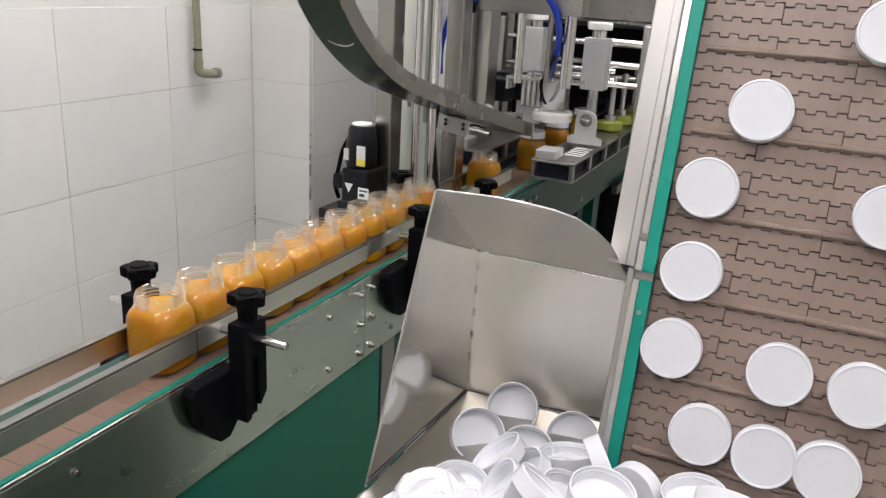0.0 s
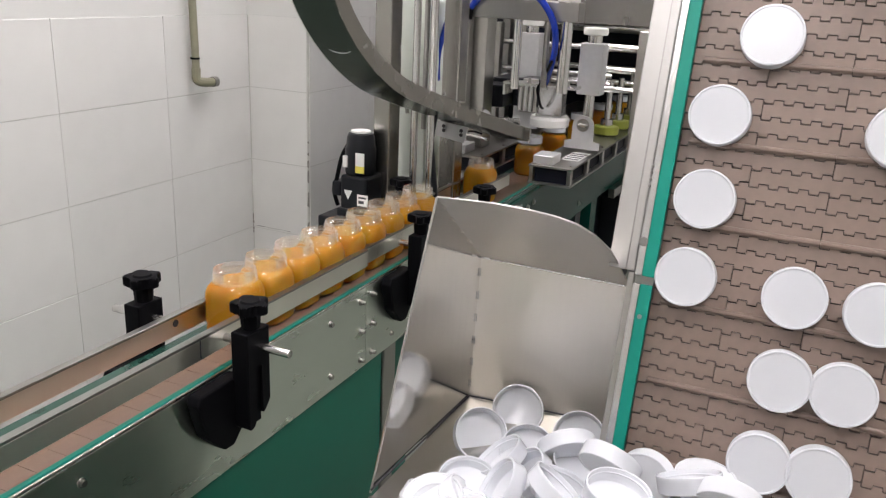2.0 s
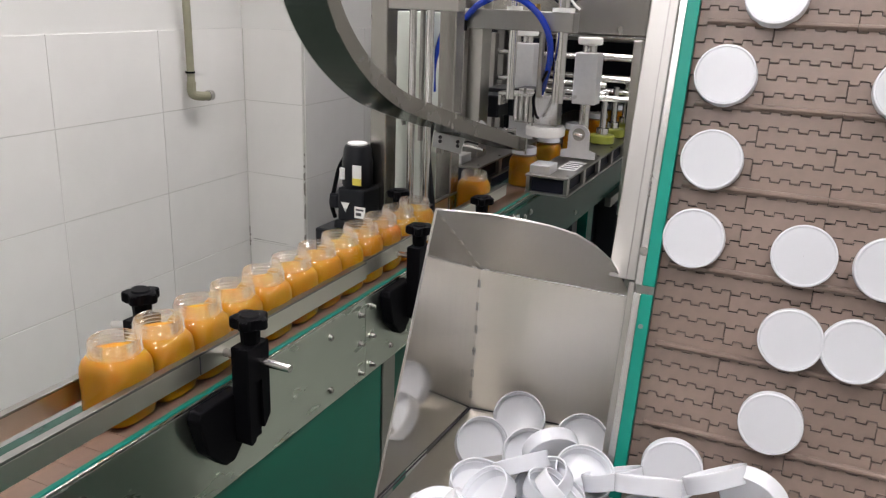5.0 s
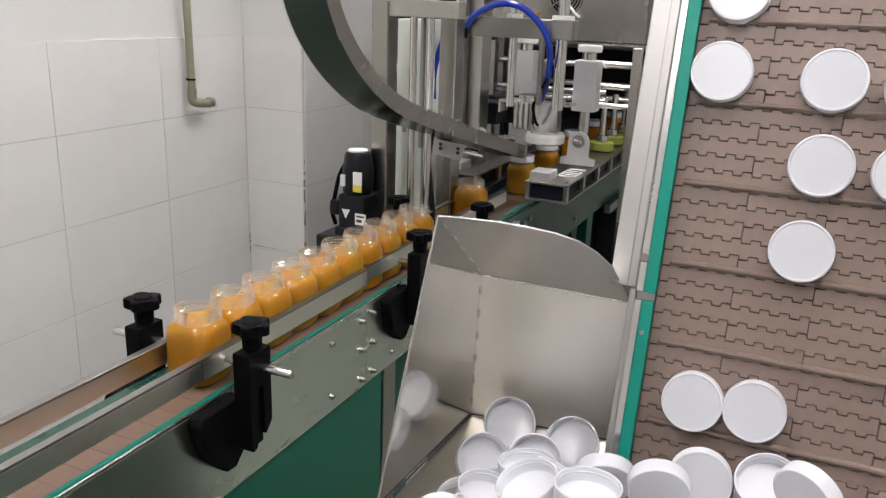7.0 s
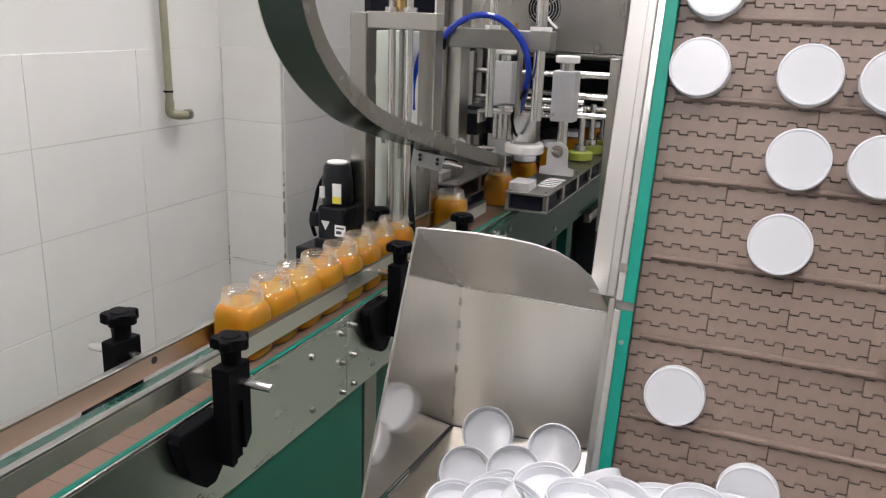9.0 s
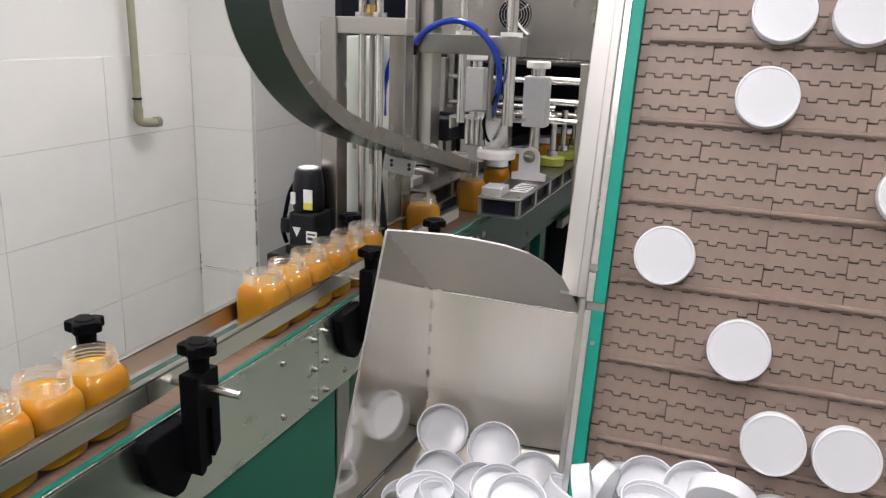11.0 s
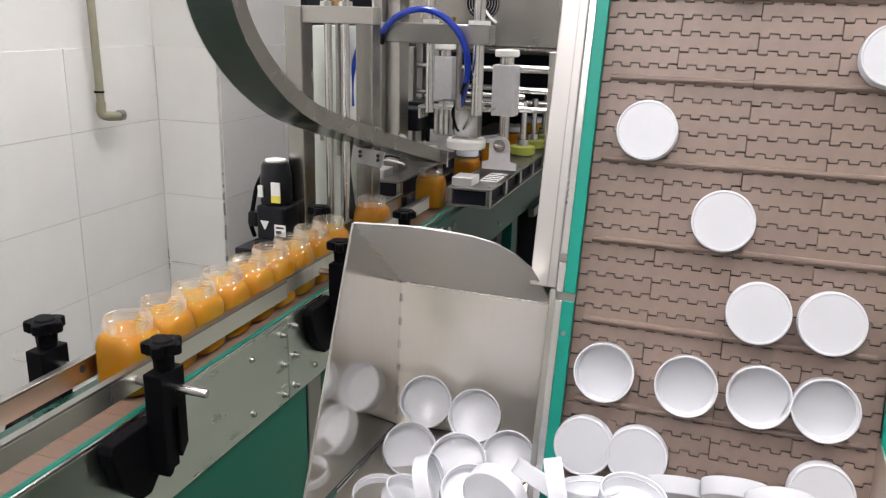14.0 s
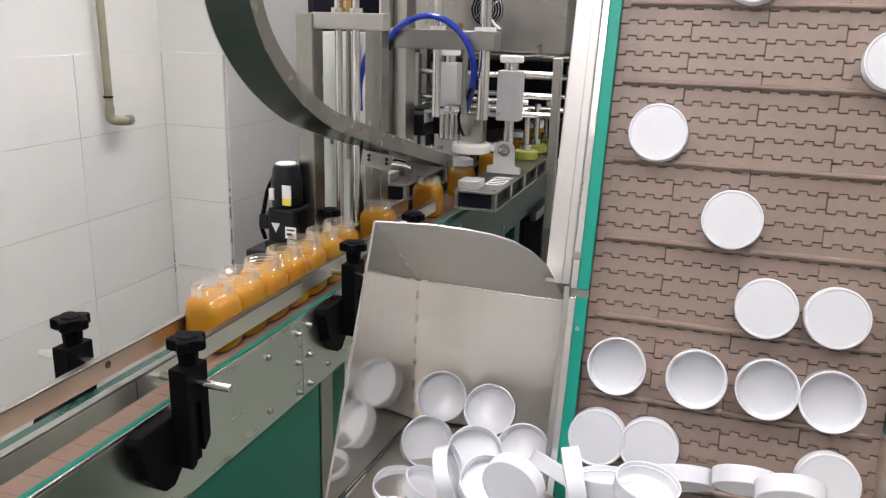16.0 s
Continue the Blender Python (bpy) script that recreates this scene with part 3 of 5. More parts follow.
def hopper():
    h = thing("lid_hopper", label="welded sheet steel hopper holding loose white lids", category="hopper")
    bl, br = (0.3545, -0.1886, 0.8307), (0.5732, -0.1730, 0.8346)
    tl, tr = (0.3584, -0.1837, 1.0446), (0.5611, -0.1682, 1.0368)
    corner = (0.3524, -0.3242, 1.1588)
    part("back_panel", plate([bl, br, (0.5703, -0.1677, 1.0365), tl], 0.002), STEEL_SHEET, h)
    # the flange leans out over the hopper and ends in an arc; its darker colour adds shade
    arc = [(0.3967, -0.3263, 1.1614), (0.4326, -0.3283, 1.1634), (0.4656, -0.3253, 1.1614), (0.4961, -0.3176, 1.1566), (0.5199, -0.3059, 1.1483), (0.5383, -0.2856, 1.1319),
           (0.5509, -0.2574, 1.1091), (0.5567, -0.2186, 1.0770)]
    part("flange", plate([tl, tr] + arc[::-1] + [corner], 0.002), STEEL_SATIN_SHADED, h)
    part("side_panel", plate([(0.3443, -0.3845, 0.8307), bl, tl, corner, (0.3406, -0.4505, 0.8210)], 0.002), STEEL_POLISHED, h)
    part("side_panel", plate([(0.3307, -0.6367, 0.8181), (0.3406, -0.4505, 0.8181), (0.3406, -0.4505, 0.7211), (0.3307, -0.6367, 0.7211)], 0.002), STEEL_POLISHED, h)
    part("floor_panel", plate([(0.3414, -0.6367, 0.8181), (0.9438, -0.6367, 0.7987), (0.9438, -0.3186, 0.8132), (0.5732, -0.1730, 0.8346), bl], 0.003), STEEL, h)
    part("front_panel", plate([(0.3414, -0.6367, 0.7211), (0.9438, -0.6367, 0.7211), (0.9438, -0.6755, 0.9442), (0.3414, -0.6755, 0.9442)], 0.002), STEEL_SHEET, h)
    part("end_panel", plate([(0.9457, -0.6367, 0.7696), (0.9457, -0.2778, 0.7696), (0.9457, -0.2487, 0.9636), (0.9457, -0.6367, 0.9442)], 0.002), STEEL_SHEET, h)
    # unseen box, added so the conveyor's side plate reflects something dark
    part("reflected_box", box(0.350, 0.935, -0.60, -0.12, 0.06, 0.72, 0.004), STEEL, h, "unseen steel box, added to darken reflections")
    for x in (0.37, 0.90):
        for y in (-0.58, -0.16):
            part("foot", rod((x, y, 0), (x, y, 0.06), 0.02, 16), BLACK, h)
            part("support", box(x - 0.015, x + 0.015, y - 0.015, y + 0.015, 0.72, 0.785), STEEL_DULL, h)

    def welds(a, b, n):
        a, b = Vector(a), Vector(b)
        for k in range(n):
            p, q = a.lerp(b, (k + 0.3) / n), a.lerp(b, (k + 0.62) / n)
            part("weld", rod(p, q, 0.0012, 8, r2=0.0009), WELD, h)
    welds((0.3598, -0.1866, 1.0465), (0.3535, -0.3195, 1.1546), 5)
    welds((0.3559, -0.1905, 0.8375), (0.3596, -0.1861, 1.0412), 6)
    edge = [corner] + arc + [tr]
    for p, q in zip(edge, edge[1:]):
        part("rim", rod(p, q, 0.0010, 8), STEEL, h)
    part("rim", rod(corner, (0.3406, -0.4505, 0.8210), 0.0012, 8), STEEL, h)
    part("seam", rod((0.3559, -0.1905, 0.8321), (0.3424, -0.4524, 0.8268), 0.0012, 8), LABEL_INK, h)
    part("seam", rod((0.3559, -0.1905, 0.8326), (0.5655, -0.1750, 0.8365), 0.0010, 8), LABEL_INK, h)
    part("slit", rod((0.5616, -0.1730, 0.9781), (0.5567, -0.1779, 0.8850), 0.0014, 8), LABEL_INK, h)
    part("fold", rod((0.3584, -0.1855, 1.0446), (0.5611, -0.1699, 1.0371), 0.0014, 8), STEEL_BRIGHT, h)
    return h


# ---- the capping machine ----
def capper():
    m = thing("capping_machine", label="stainless steel capping machine over the jar conveyor", category="machine")
    part("base_side", box(0.062, 0.075, 0.40, 2.4, 0.690, 0.868, 0.002), BASE_DARK, m, "dark green reflective base plate")
    for y, z in [(0.903, 0.838), (1.388, 0.725), (0.794, 0.846), (0.855, 0.834)]:
        bolt(m, (0.075, y, z), (1, 0, 0), 0.006, 0.005)
    # block under the head, coloured near-black as the shade there
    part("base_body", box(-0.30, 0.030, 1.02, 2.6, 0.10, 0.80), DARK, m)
    part("leg", box(0.034, 0.060, 1.262, 1.335, 0.0, 0.700, 0.002), PALE_PANEL, m, "pale enamelled leg")
    part("leg", box(0.034, 0.066, 1.395, 1.46, 0.0, 0.700, 0.002), BLACK_SOFT, m)
    part("leg", box(0.034, 0.070, 1.58, 1.66, 0.0, 0.700, 0.002), BASE_DARK, m)
    part("cross_rail", box(0.076, 0.100, 1.80, 2.10, 0.655, 0.690, 0.002), STEEL_DULL, m)
    part("control_box", box(0.034, 0.115, 1.86, 2.20, 0.30, 0.652, 0.006), BLACK_SOFT, m, "black painted control box")
    for y, z in ((0.748, 0.862), (0.805, 0.840)):
        screw = part("wing_screw", rod((0.075, y, z), (0.088, y, z), 0.005, 12), STEEL_BRIGHT, m, "small bright wing screw")
        part("wing", box(0.086, 0.091, y - 0.018, y + 0.018, z - 0.004, z + 0.004, 0.0015), STEEL_BRIGHT, screw)
    # cable tied along the tall post
    part("cable", sweep([(-0.195, 0.965, 1.72), (-0.195, 0.965, 1.395), (-0.1965, 0.965, 1.312), (-0.190, 0.965, 1.236), (-0.188, 0.965, 1.142), (-0.1875, 0.965, 1.094)], 0.0038), WHITE_NYLON, m, "white cable along the post", smooth=True)
    part("cable", sweep([(-0.182, 0.963, 1.40), (-0.180, 0.962, 1.33), (-0.184, 0.962, 1.26), (-0.178, 0.963, 1.20)], 0.0030), HOSE, m, smooth=True)
    for z in (1.372, 1.30, 1.225, 1.145):
        part("cable_tie", box(-0.203, -0.180, 0.958, 0.969, z - 0.003, z + 0.003, 0.001), LABEL, m)
    part("cable_tie", sweep([(-0.188, 0.88, 1.376), (-0.170, 0.878, 1.381), (-0.152, 0.88, 1.380)], 0.0035), LABEL, m)
    part("cable_tie", sweep([(0.000, 1.385, 1.405), (0.018, 1.382, 1.384), (0.036, 1.385, 1.369)], 0.004), LABEL, m)
    # left portal beside the conveyor
    part("post", box(-0.188, -0.145, 0.47, 0.52, 0.0, 1.402, 0.003), STEEL_FRAME, m)
    part("post", box(-0.078, -0.036, 0.60, 0.65, 0.0, 1.401, 0.003), STEEL_FRAME, m)
    part("cross_bar", box(-0.150, 0.022, 0.475, 0.515, 1.368, 1.404, 0.002), STEEL, m)
    for x in (-0.094, -0.052):
        part("guide_rod", rod((x, 0.495, 0.90), (x, 0.495, 1.44), 0.0085, 18), STEEL_BRIGHT, m, smooth=True)
        part("collar", rod((x, 0.495, 1.404), (x, 0.495, 1.414), 0.016, 18), STEEL_BRIGHT, m)
    part("spindle", rod((-0.070, 0.495, 1.08), (-0.070, 0.495, 1.45), 0.006, 14), STEEL_DULL, m)
    part("spindle_nut", rod((-0.070, 0.495, 1.406), (-0.070, 0.495, 1.43), 0.012, 6), BRASS, m)
    part("column", box(-0.200, -0.128, 0.62, 0.72, 0.0, 1.36, 0.003), PALE_PANEL, m, "pale enamelled column")
    # head frame
    part("post", box(-0.195, -0.122, 0.98, 1.05, 0.80, 1.75, 0.003), STEEL, m)
    part("post", box(-0.185, -0.160, 0.945, 0.975, 1.05, 1.75, 0.002), STEEL_DULL, m)
    part("head_beam", box(-0.168, 0.160, 0.885, 0.94, 1.318, 1.368, 0.003), STEEL_DULL, m)
    part("head_plate", box(-0.330, 0.244, 1.400, 1.420, 1.299, 1.85, 0.002), STEEL_FRAME, m)
    part("head_plate", box(0.222, 0.244, 1.421, 2.29, 1.299, 1.85, 0.002), STEEL_FRAME, m)
    part("roof", box(-0.330, 0.221, 1.421, 2.29, 1.299, 1.306), STEEL_DULL, m)
    for x, r in ((-0.003, 0.011), (0.128, 0.015)):
        part("guide_rod", rod((x, 0.90, 1.14), (x, 0.90, 1.62), r, 20), STEEL_BRIGHT, m, smooth=True)
        part("collar", rod((x, 0.90, 1.368), (x, 0.90, 1.378), r * 1.9, 24), WHITE_NYLON, m)
    part("spindle", rod((0.075, 0.905, 1.150), (0.075, 0.905, 1.318), 0.0075, 14), STEEL_DULL, m)
    part("fitting", rod((0.063, 0.885, 1.368), (0.063, 0.885, 1.386), 0.008, 6), BRASS, m)
    # dark interior behind: near-black sheets painted as its shade
    part("shade_back", box(-0.45, 0.45, 2.30, 2.33, 0.75, 1.85), DARK, m)
    part("shade_side", box(-0.47, -0.45, 1.06, 2.33, 0.75, 1.85), DARK, m)
    for z in (1.285, 1.215, 1.150, 1.105):
        part("tie_rod", rod((-0.40, 1.60, z), (0.40, 1.60, z), 0.0095, 14), STEEL_BRIGHT, m, smooth=True)
    for z in (1.255, 1.185):
        part("tie_rod", rod((-0.40, 2.0, z), (0.42, 2.0, z), 0.0085, 14), STEEL_DULL, m, smooth=True)
    for x in (-0.30, -0.24, 0.33):
        part("upright", box(x, x + 0.028, 1.56, 1.60, 0.95, 1.33, 0.002), STEEL, m)
    part("upright", box(0.262, 0.286, 1.14, 1.17, 0.80, 1.297, 0.002), STEEL, m)
    for z in (1.249, 1.187, 1.133):
        part("tie_rod", rod((0.175, 1.15, z), (0.262, 1.15, z), 0.0085, 14), STEEL_BRIGHT, m, smooth=True)
    for z in (1.231, 1.150, 1.124):
        part("tie_rod", rod((-0.27, 1.34, z), (0.15, 1.34, z), 0.0080, 14), STEEL_BRIGHT, m, smooth=True)
    for x in (-0.262, -0.225):
        part("upright", box(x, x + 0.020, 1.30, 1.33, 0.80, 1.29, 0.002), STEEL_DULL, m)
    part("gear_box", box(-0.20, -0.11, 1.10, 1.19, 1.055, 1.12, 0.004), BLACK_SOFT, m)
    # plate over the chuck
    part("head_shelf", box(-0.068, 0.140, 0.985, 1.045, 1.139, 1.147, 0.001), STEEL_BRIGHT, m)
    part("shelf_lip", box(-0.068, -0.061, 0.985, 1.045, 1.110, 1.1385, 0.001), STEEL_BRIGHT, m)
    part("press_block", box(0.018, 0.086, 1.052, 1.10, 1.054, 1.138, 0.002), STEEL_BRIGHT, m, "bright steel press block")
    for x in (-0.040, -0.024, -0.008):
        part("spring_rod", rod((x, 1.06, 1.060), (x, 1.06, 1.1385), 0.0075, 14), STEEL_BRIGHT, m, smooth=True)
    for x in (-0.045, 0.005, 0.055, 0.115):
        bolt(m, (x, 1.0, 1.147), (0, 0, 1), 0.005, 0.006, 0.008)
    for x, z, w in ((-0.33, 1.02, 0.05), (-0.20, 0.99, 0.07), (0.18, 1.03, 0.06), (0.30, 1.06, 0.05)):
        part("gear_box", box(x, x + w, 1.66, 1.76, z - 0.10, z + 0.03, 0.003), BLACK_SOFT, m)
        part("gear_shaft", rod((x + w / 2, 1.70, z + 0.03), (x + w / 2, 1.70, z + 0.22), 0.011, 14), STEEL_DULL, m, smooth=True)
    part("gear_box", box(-0.085, -0.01, 1.15, 1.25, 1.075, 1.14, 0.004), BLACK_SOFT, m)
    part("gear_box", box(-0.19, -0.09, 1.2, 1.35, 1.05, 1.13, 0.004), BLACK_SOFT, m)
    return m


def chuck():
    c = thing("capping_press", pose(0.045, 1.085, 1.02), "white nylon capping disc under a steel spindle", "capping press")
    part("disc", lathe([(0.0002, 0.0), (0.050, 0.0), (0.056, 0.003), (0.057, 0.022), (0.053, 0.030), (0.0002, 0.032)], 40), WHITE_NYLON, c, smooth=True)
    part("spindle", rod((0, 0, 0.032), (0, 0, 0.110), 0.0205, 24, bevel=0.001), STEEL_BRIGHT, c, smooth=True)
    part("pin", rod((-0.03, -0.035, 0.0), (-0.03, -0.035, 0.055), 0.003, 8), STEEL_BRIGHT, c)
    part("side_spindle", rod((-0.075, 0.03, 0.03), (-0.075, 0.03, 0.125), 0.022, 24), STEEL, c, smooth=True)
    part("valve", rod((-0.032, -0.005, 0.05), (-0.032, -0.005, 0.085), 0.010, 10), BLACK_SOFT, c)
    return c


def side_unit(m, label):
    """Adjustable bearing block on a shaft, with a knurled wheel on top."""
    u = thing("adjuster_unit", m, label, "adjuster", "adjuster units")
    part("block", box(-0.033, 0.033, -0.028, 0.028, 0.150, 0.290, 0.002), ALUMINIUM, u)
    part("neck", rod((0, 0, 0.290), (0, 0, 0.310), 0.020, 20), STEEL_BRIGHT, u, smooth=True)
    bm = lathe([(0.0002, 0.312), (0.032, 0.312), (0.034, 0.315), (0.034, 0.328), (0.032, 0.331), (0.0002, 0.331)], 36)
    part("hand_wheel", bm, WHITE_NYLON, u, smooth=True)
    part("shaft", rod((0, 0, 0.05), (0, 0, 0.16), 0.0145, 20), STEEL_BRIGHT, u, smooth=True)
    pts = [(-0.050, 0.0), (0.050, 0.0), (0.050, 0.020), (0.030, 0.024)]
    pts += [(0.030 * math.cos(a), 0.068 + 0.026 * math.sin(a)) for a in np.linspace(0, math.pi, 12)]
    pts += [(-0.030, 0.024), (-0.050, 0.020)]
    part("bracket", prism(pts, "y", -0.042, -0.034, bevel=0.0008), ALUMINIUM, u)
    part("bracket_eye", rod((0, -0.045, 0.068), (0, -0.040, 0.068), 0.018, 20), STEEL_DULL, u)
    part("clamp_screw", rod((-0.012, -0.049, 0.070), (0.012, -0.049, 0.066), 0.006, 10), STEEL_BRIGHT, u)
    return u


def guide_table(side=1):
    g = thing("guide_table", label="slotted steel guide box beside the capping station", category="guide table", group="guide tables")
    z, y0, y1 = 0.952, 0.858, 2.2
    x0, x1 = (0.068, 0.186) if side == 1 else (-0.186, -0.068)
    part("top_plate", box(x0, x1, y0, y1, z - 0.006, z, 0.001), STEEL_DULL, g)
    part("bottom_plate", box(x0, x1, y0, y1, z - 0.052, z - 0.046, 0.001), STEEL_DULL, g)
    # near-black filling paints the shade inside the slots
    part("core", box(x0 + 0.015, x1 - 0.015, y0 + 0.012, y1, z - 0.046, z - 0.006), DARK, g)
    for k in range(9):
        y = y0 + 0.003 + k * 0.165
        part("spacer", box(x1 - 0.012, x1 - 0.002, y, y + 0.022, z - 0.046, z - 0.006), STEEL, g)
        part("spacer", box(x0 + 0.002, x0 + 0.012, y, y + 0.022, z - 0.046, z - 0.006), STEEL, g)
        bolt(g, (x1 - 0.012, y + 0.03, z), (0, 0, 1), 0.0035, 0.003)
    bolt(g, (x0 + 0.012, y0 + 0.012, z), (0, 0, 1), 0.0035, 0.003)
    part("sensor_block", box(x0 + 0.006, x0 + 0.062, y0 + 0.015, y0 + 0.085, z, z + 0.024, 0.002), ALUMINIUM, g)
    if side != 1:
        for y in (0.80, 0.875):
            part("handle", sweep([(x0 + 0.035, y + 0.14, z + 0.02), (x0 + 0.035, y + 0.13, z + 0.042), (x0 + 0.075, y + 0.11, z + 0.046), (x0 + 0.115, y + 0.10, z + 0.042)], 0.0045), STEEL_BRIGHT, g, smooth=True)
        part("cable", sweep([(x0 - 0.01, 0.93, z - 0.01), (x0 + 0.005, 0.94, z + 0.03), (x0 + 0.04, 0.95, z + 0.05), (x0 + 0.075, 0.96, z + 0.045)], 0.003), BLACK, g, smooth=True)
        return g
    lab = part("label_plate", box(x0 + 0.055, x0 + 0.105, y0 + 0.110, y0 + 0.235, z, z + 0.0012), LABEL, g, "small white printed label")
    for k in range(4):
        part("print_bar", box(x0 + 0.060, x0 + 0.100, y0 + 0.122 + k * 0.026, y0 + 0.132 + k * 0.026, z + 0.0012, z + 0.0016), LABEL_INK, lab)
    return g


def cap_wheels():
    for i, (x, y) in enumerate(((0.127, 1.44), (0.127, 1.59), (0.132, 1.74))):
        w = thing("grip_wheel", pose(x, y, 0.952), "yellow-green rubber grip wheel on a steel spindle", "wheel", "grip wheels")
        part("tyre", lathe([(0.014, 0.004), (0.038, 0.004), (0.041, 0.007), (0.041, 0.028), (0.038, 0.031), (0.014, 0.031)], 32), LIME, w, "yellow-green rubber tyre", smooth=True)
        part("hub", rod((0, 0, 0.0), (0, 0, 0.052), 0.020, 20), STEEL_BRIGHT, w, smooth=True)
        part("spindle", rod((0, 0, 0.05), (0, 0, 0.17), 0.0105, 16), STEEL_BRIGHT, w, smooth=True)


def fan_guard():
    f = thing("cooling_fan", pose(-0.014, 1.397, 1.428, 90), "round wire-guarded cooling fan in the head plate", "fan")
    part("opening", rod((0, 0, 0.000), (0, 0, 0.003), 0.050, 32), DARK, f)
    for r in (0.051, 0.042, 0.033, 0.024, 0.015):
        bm = bmesh.new()
        n = 36
        rings = [[bm.verts.new(((r + 0.0016 * math.cos(q)) * math.cos(2 * math.pi * k / n), (r + 0.0016 * math.cos(q)) * math.sin(2 * math.pi * k / n), 0.005 + 0.0016 * math.sin(q)))
                  for q in np.linspace(0, 2 * math.pi, 6, endpoint=False)] for k in range(n)]
        for k in range(n):
            a, b = rings[k], rings[(k + 1) % n]
            for j in range(6):
                bm.faces.new((a[j], a[(j + 1) % 6], b[(j + 1) % 6], b[j]))
        part("guard_ring", bm, STEEL_BRIGHT, f, smooth=True)
    for a in (0.6, 2.2, 3.7, 5.3):
        part("guard_spoke", rod((0, 0, 0.0065), (0.057 * math.cos(a), 0.057 * math.sin(a), 0.0065), 0.0018, 6), STEEL_BRIGHT, f)


CHUTE_PATH = [(0.985, 0.992), (0.89, 1.015), (0.72, 1.058), (0.562, 1.098), (0.42, 1.136), (0.283, 1.174), (0.20, 1.199), (0.115, 1.243), (0.038, 1.296), (-0.024, 1.362), (-0.054, 1.430), (-0.068, 1.56), (-0.072, 1.80)]


def chute_point(d):
    """The place and slope d metres up the chute from its outlet, along the middle of its floor."""
    for (y0, z0), (y1, z1) in zip(CHUTE_PATH, CHUTE_PATH[1:]):
        step = math.hypot(y1 - y0, z1 - z0)
        if d <= step:
            return y0 + (y1 - y0) * d / step, z0 + (z1 - z0) * d / step, math.degrees(math.atan2(z1 - z0, y0 - y1))
        d -= step
    return y1, z1 + d, 90.0


def chute():
    """Channel that slides the lids down from above to the capping head."""
    c = thing("lid_chute", label="curved steel lid chute with dark green underside", category="chute")
    x0, x1 = -0.062, 0.022
    path = []
    for (ya, za), (yb, zb) in zip(CHUTE_PATH, CHUTE_PATH[1:]):
        path += [((ya + (yb - ya) * k / 4), (za + (zb - za) * k / 4)) for k in range(4)]
    path.append(CHUTE_PATH[-1])
    for _ in range(6):
        path = [path[0]] + [((a[0] + 2 * b[0] + d[0]) / 4, (a[1] + 2 * b[1] + d[1]) / 4) for a, b, d in zip(path, path[1:], path[2:])] + [path[-1]]
    norm = []
    for i in range(len(path)):
        a, b = path[max(0, i - 1)], path[min(len(path) - 1, i + 1)]
        dy, dz = b[0] - a[0], b[1] - a[1]
        l = math.hypot(dy, dz)
        norm.append((dz / l, -dy / l))  # to the inside of the bend

    def band(xa, xb, h0, h1):
        bm = bmesh.new()
        rows = [[bm.verts.new((x, p[0] + n[0] * h, p[1] + n[1] * h)) for x, h in ((xa, h0), (xb, h0), (xb, h1), (xa, h1))] for p, n in zip(path, norm)]
        for a, b in zip(rows, rows[1:]):
            for k in range(4):
                bm.faces.new((a[k], a[(k + 1) % 4], b[(k + 1) % 4], b[k]))
        bm.faces.new(rows[0][::-1])
        bm.faces.new(rows[-1])
        return bm
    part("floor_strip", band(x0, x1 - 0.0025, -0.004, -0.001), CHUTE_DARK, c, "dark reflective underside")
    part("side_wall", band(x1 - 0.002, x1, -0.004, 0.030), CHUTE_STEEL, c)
    part("side_wall", band(x0 - 0.002, x0 - 0.0002, -0.004, 0.030), STEEL, c)
    part("keeper", band(x1 - 0.014, x1 - 0.0022, 0.026, 0.0285), STEEL, c)
    part("keeper", band(x0, x0 + 0.014, 0.026, 0.0285), STEEL, c)
    plate_ = part("bracket", plate([(-0.0825, 0.590, 1.050), (-0.009, 0.590, 1.0395), (0.001, 0.590, 1.0775), (-0.079, 0.590, 1.0860)], 0.004), ALUMINIUM, c, "bolted aluminium bracket")
    for x, z in ((-0.0605, 1.0755), (-0.0605, 1.0655), (-0.0145, 1.0690), (-0.0145, 1.0590)):
        part("bolt_hole", rod((x, 0.5845, z), (x, 0.5858, z), 0.0045, 14), LABEL_INK, plate_)
    handle = part("clamp_handle", rod((-0.175, 0.56, 1.116), (-0.138, 0.56, 1.118), 0.0045, 12), STEEL_DULL, c, smooth=True)
    part("clamp_screw", rod((-0.150, 0.56, 1.128), (-0.146, 0.56, 1.100), 0.0050, 12), STEEL_DULL, handle, smooth=True)
    part("outlet_bar", box(0.000, 0.030, 0.955, 0.962, 0.992, 1.022, 0.001), STEEL_BRIGHT, c)
    part("outlet_bar", rod((0.032, 0.955, 0.985), (0.032, 0.955, 1.03), 0.003, 8), STEEL_BRIGHT, c)
    part("spring", rod((-0.045, 0.93, 1.045), (0.0, 0.955, 1.045), 0.009, 12), STEEL_BRIGHT, c)
    part("latch_plate", rod((-0.085, 0.90, 1.055), (-0.085, 0.906, 1.055), 0.020, 20), ALUMINIUM, c)
    part("latch_hole", rod((-0.085, 0.8985, 1.055), (-0.085, 0.8998, 1.055), 0.012, 16), DARK, c)
    for y, z in ((0.80, 1.075), (0.62, 1.12), (0.40, 1.178)):
        bolt(c, (0.0222, y, z), (1, 0, 0), 0.0035, 0.003)
    part("stay", box(-0.12, -0.02, 0.56, 0.62, 1.125, 1.133, 0.001), STEEL_DULL, c)
    return c


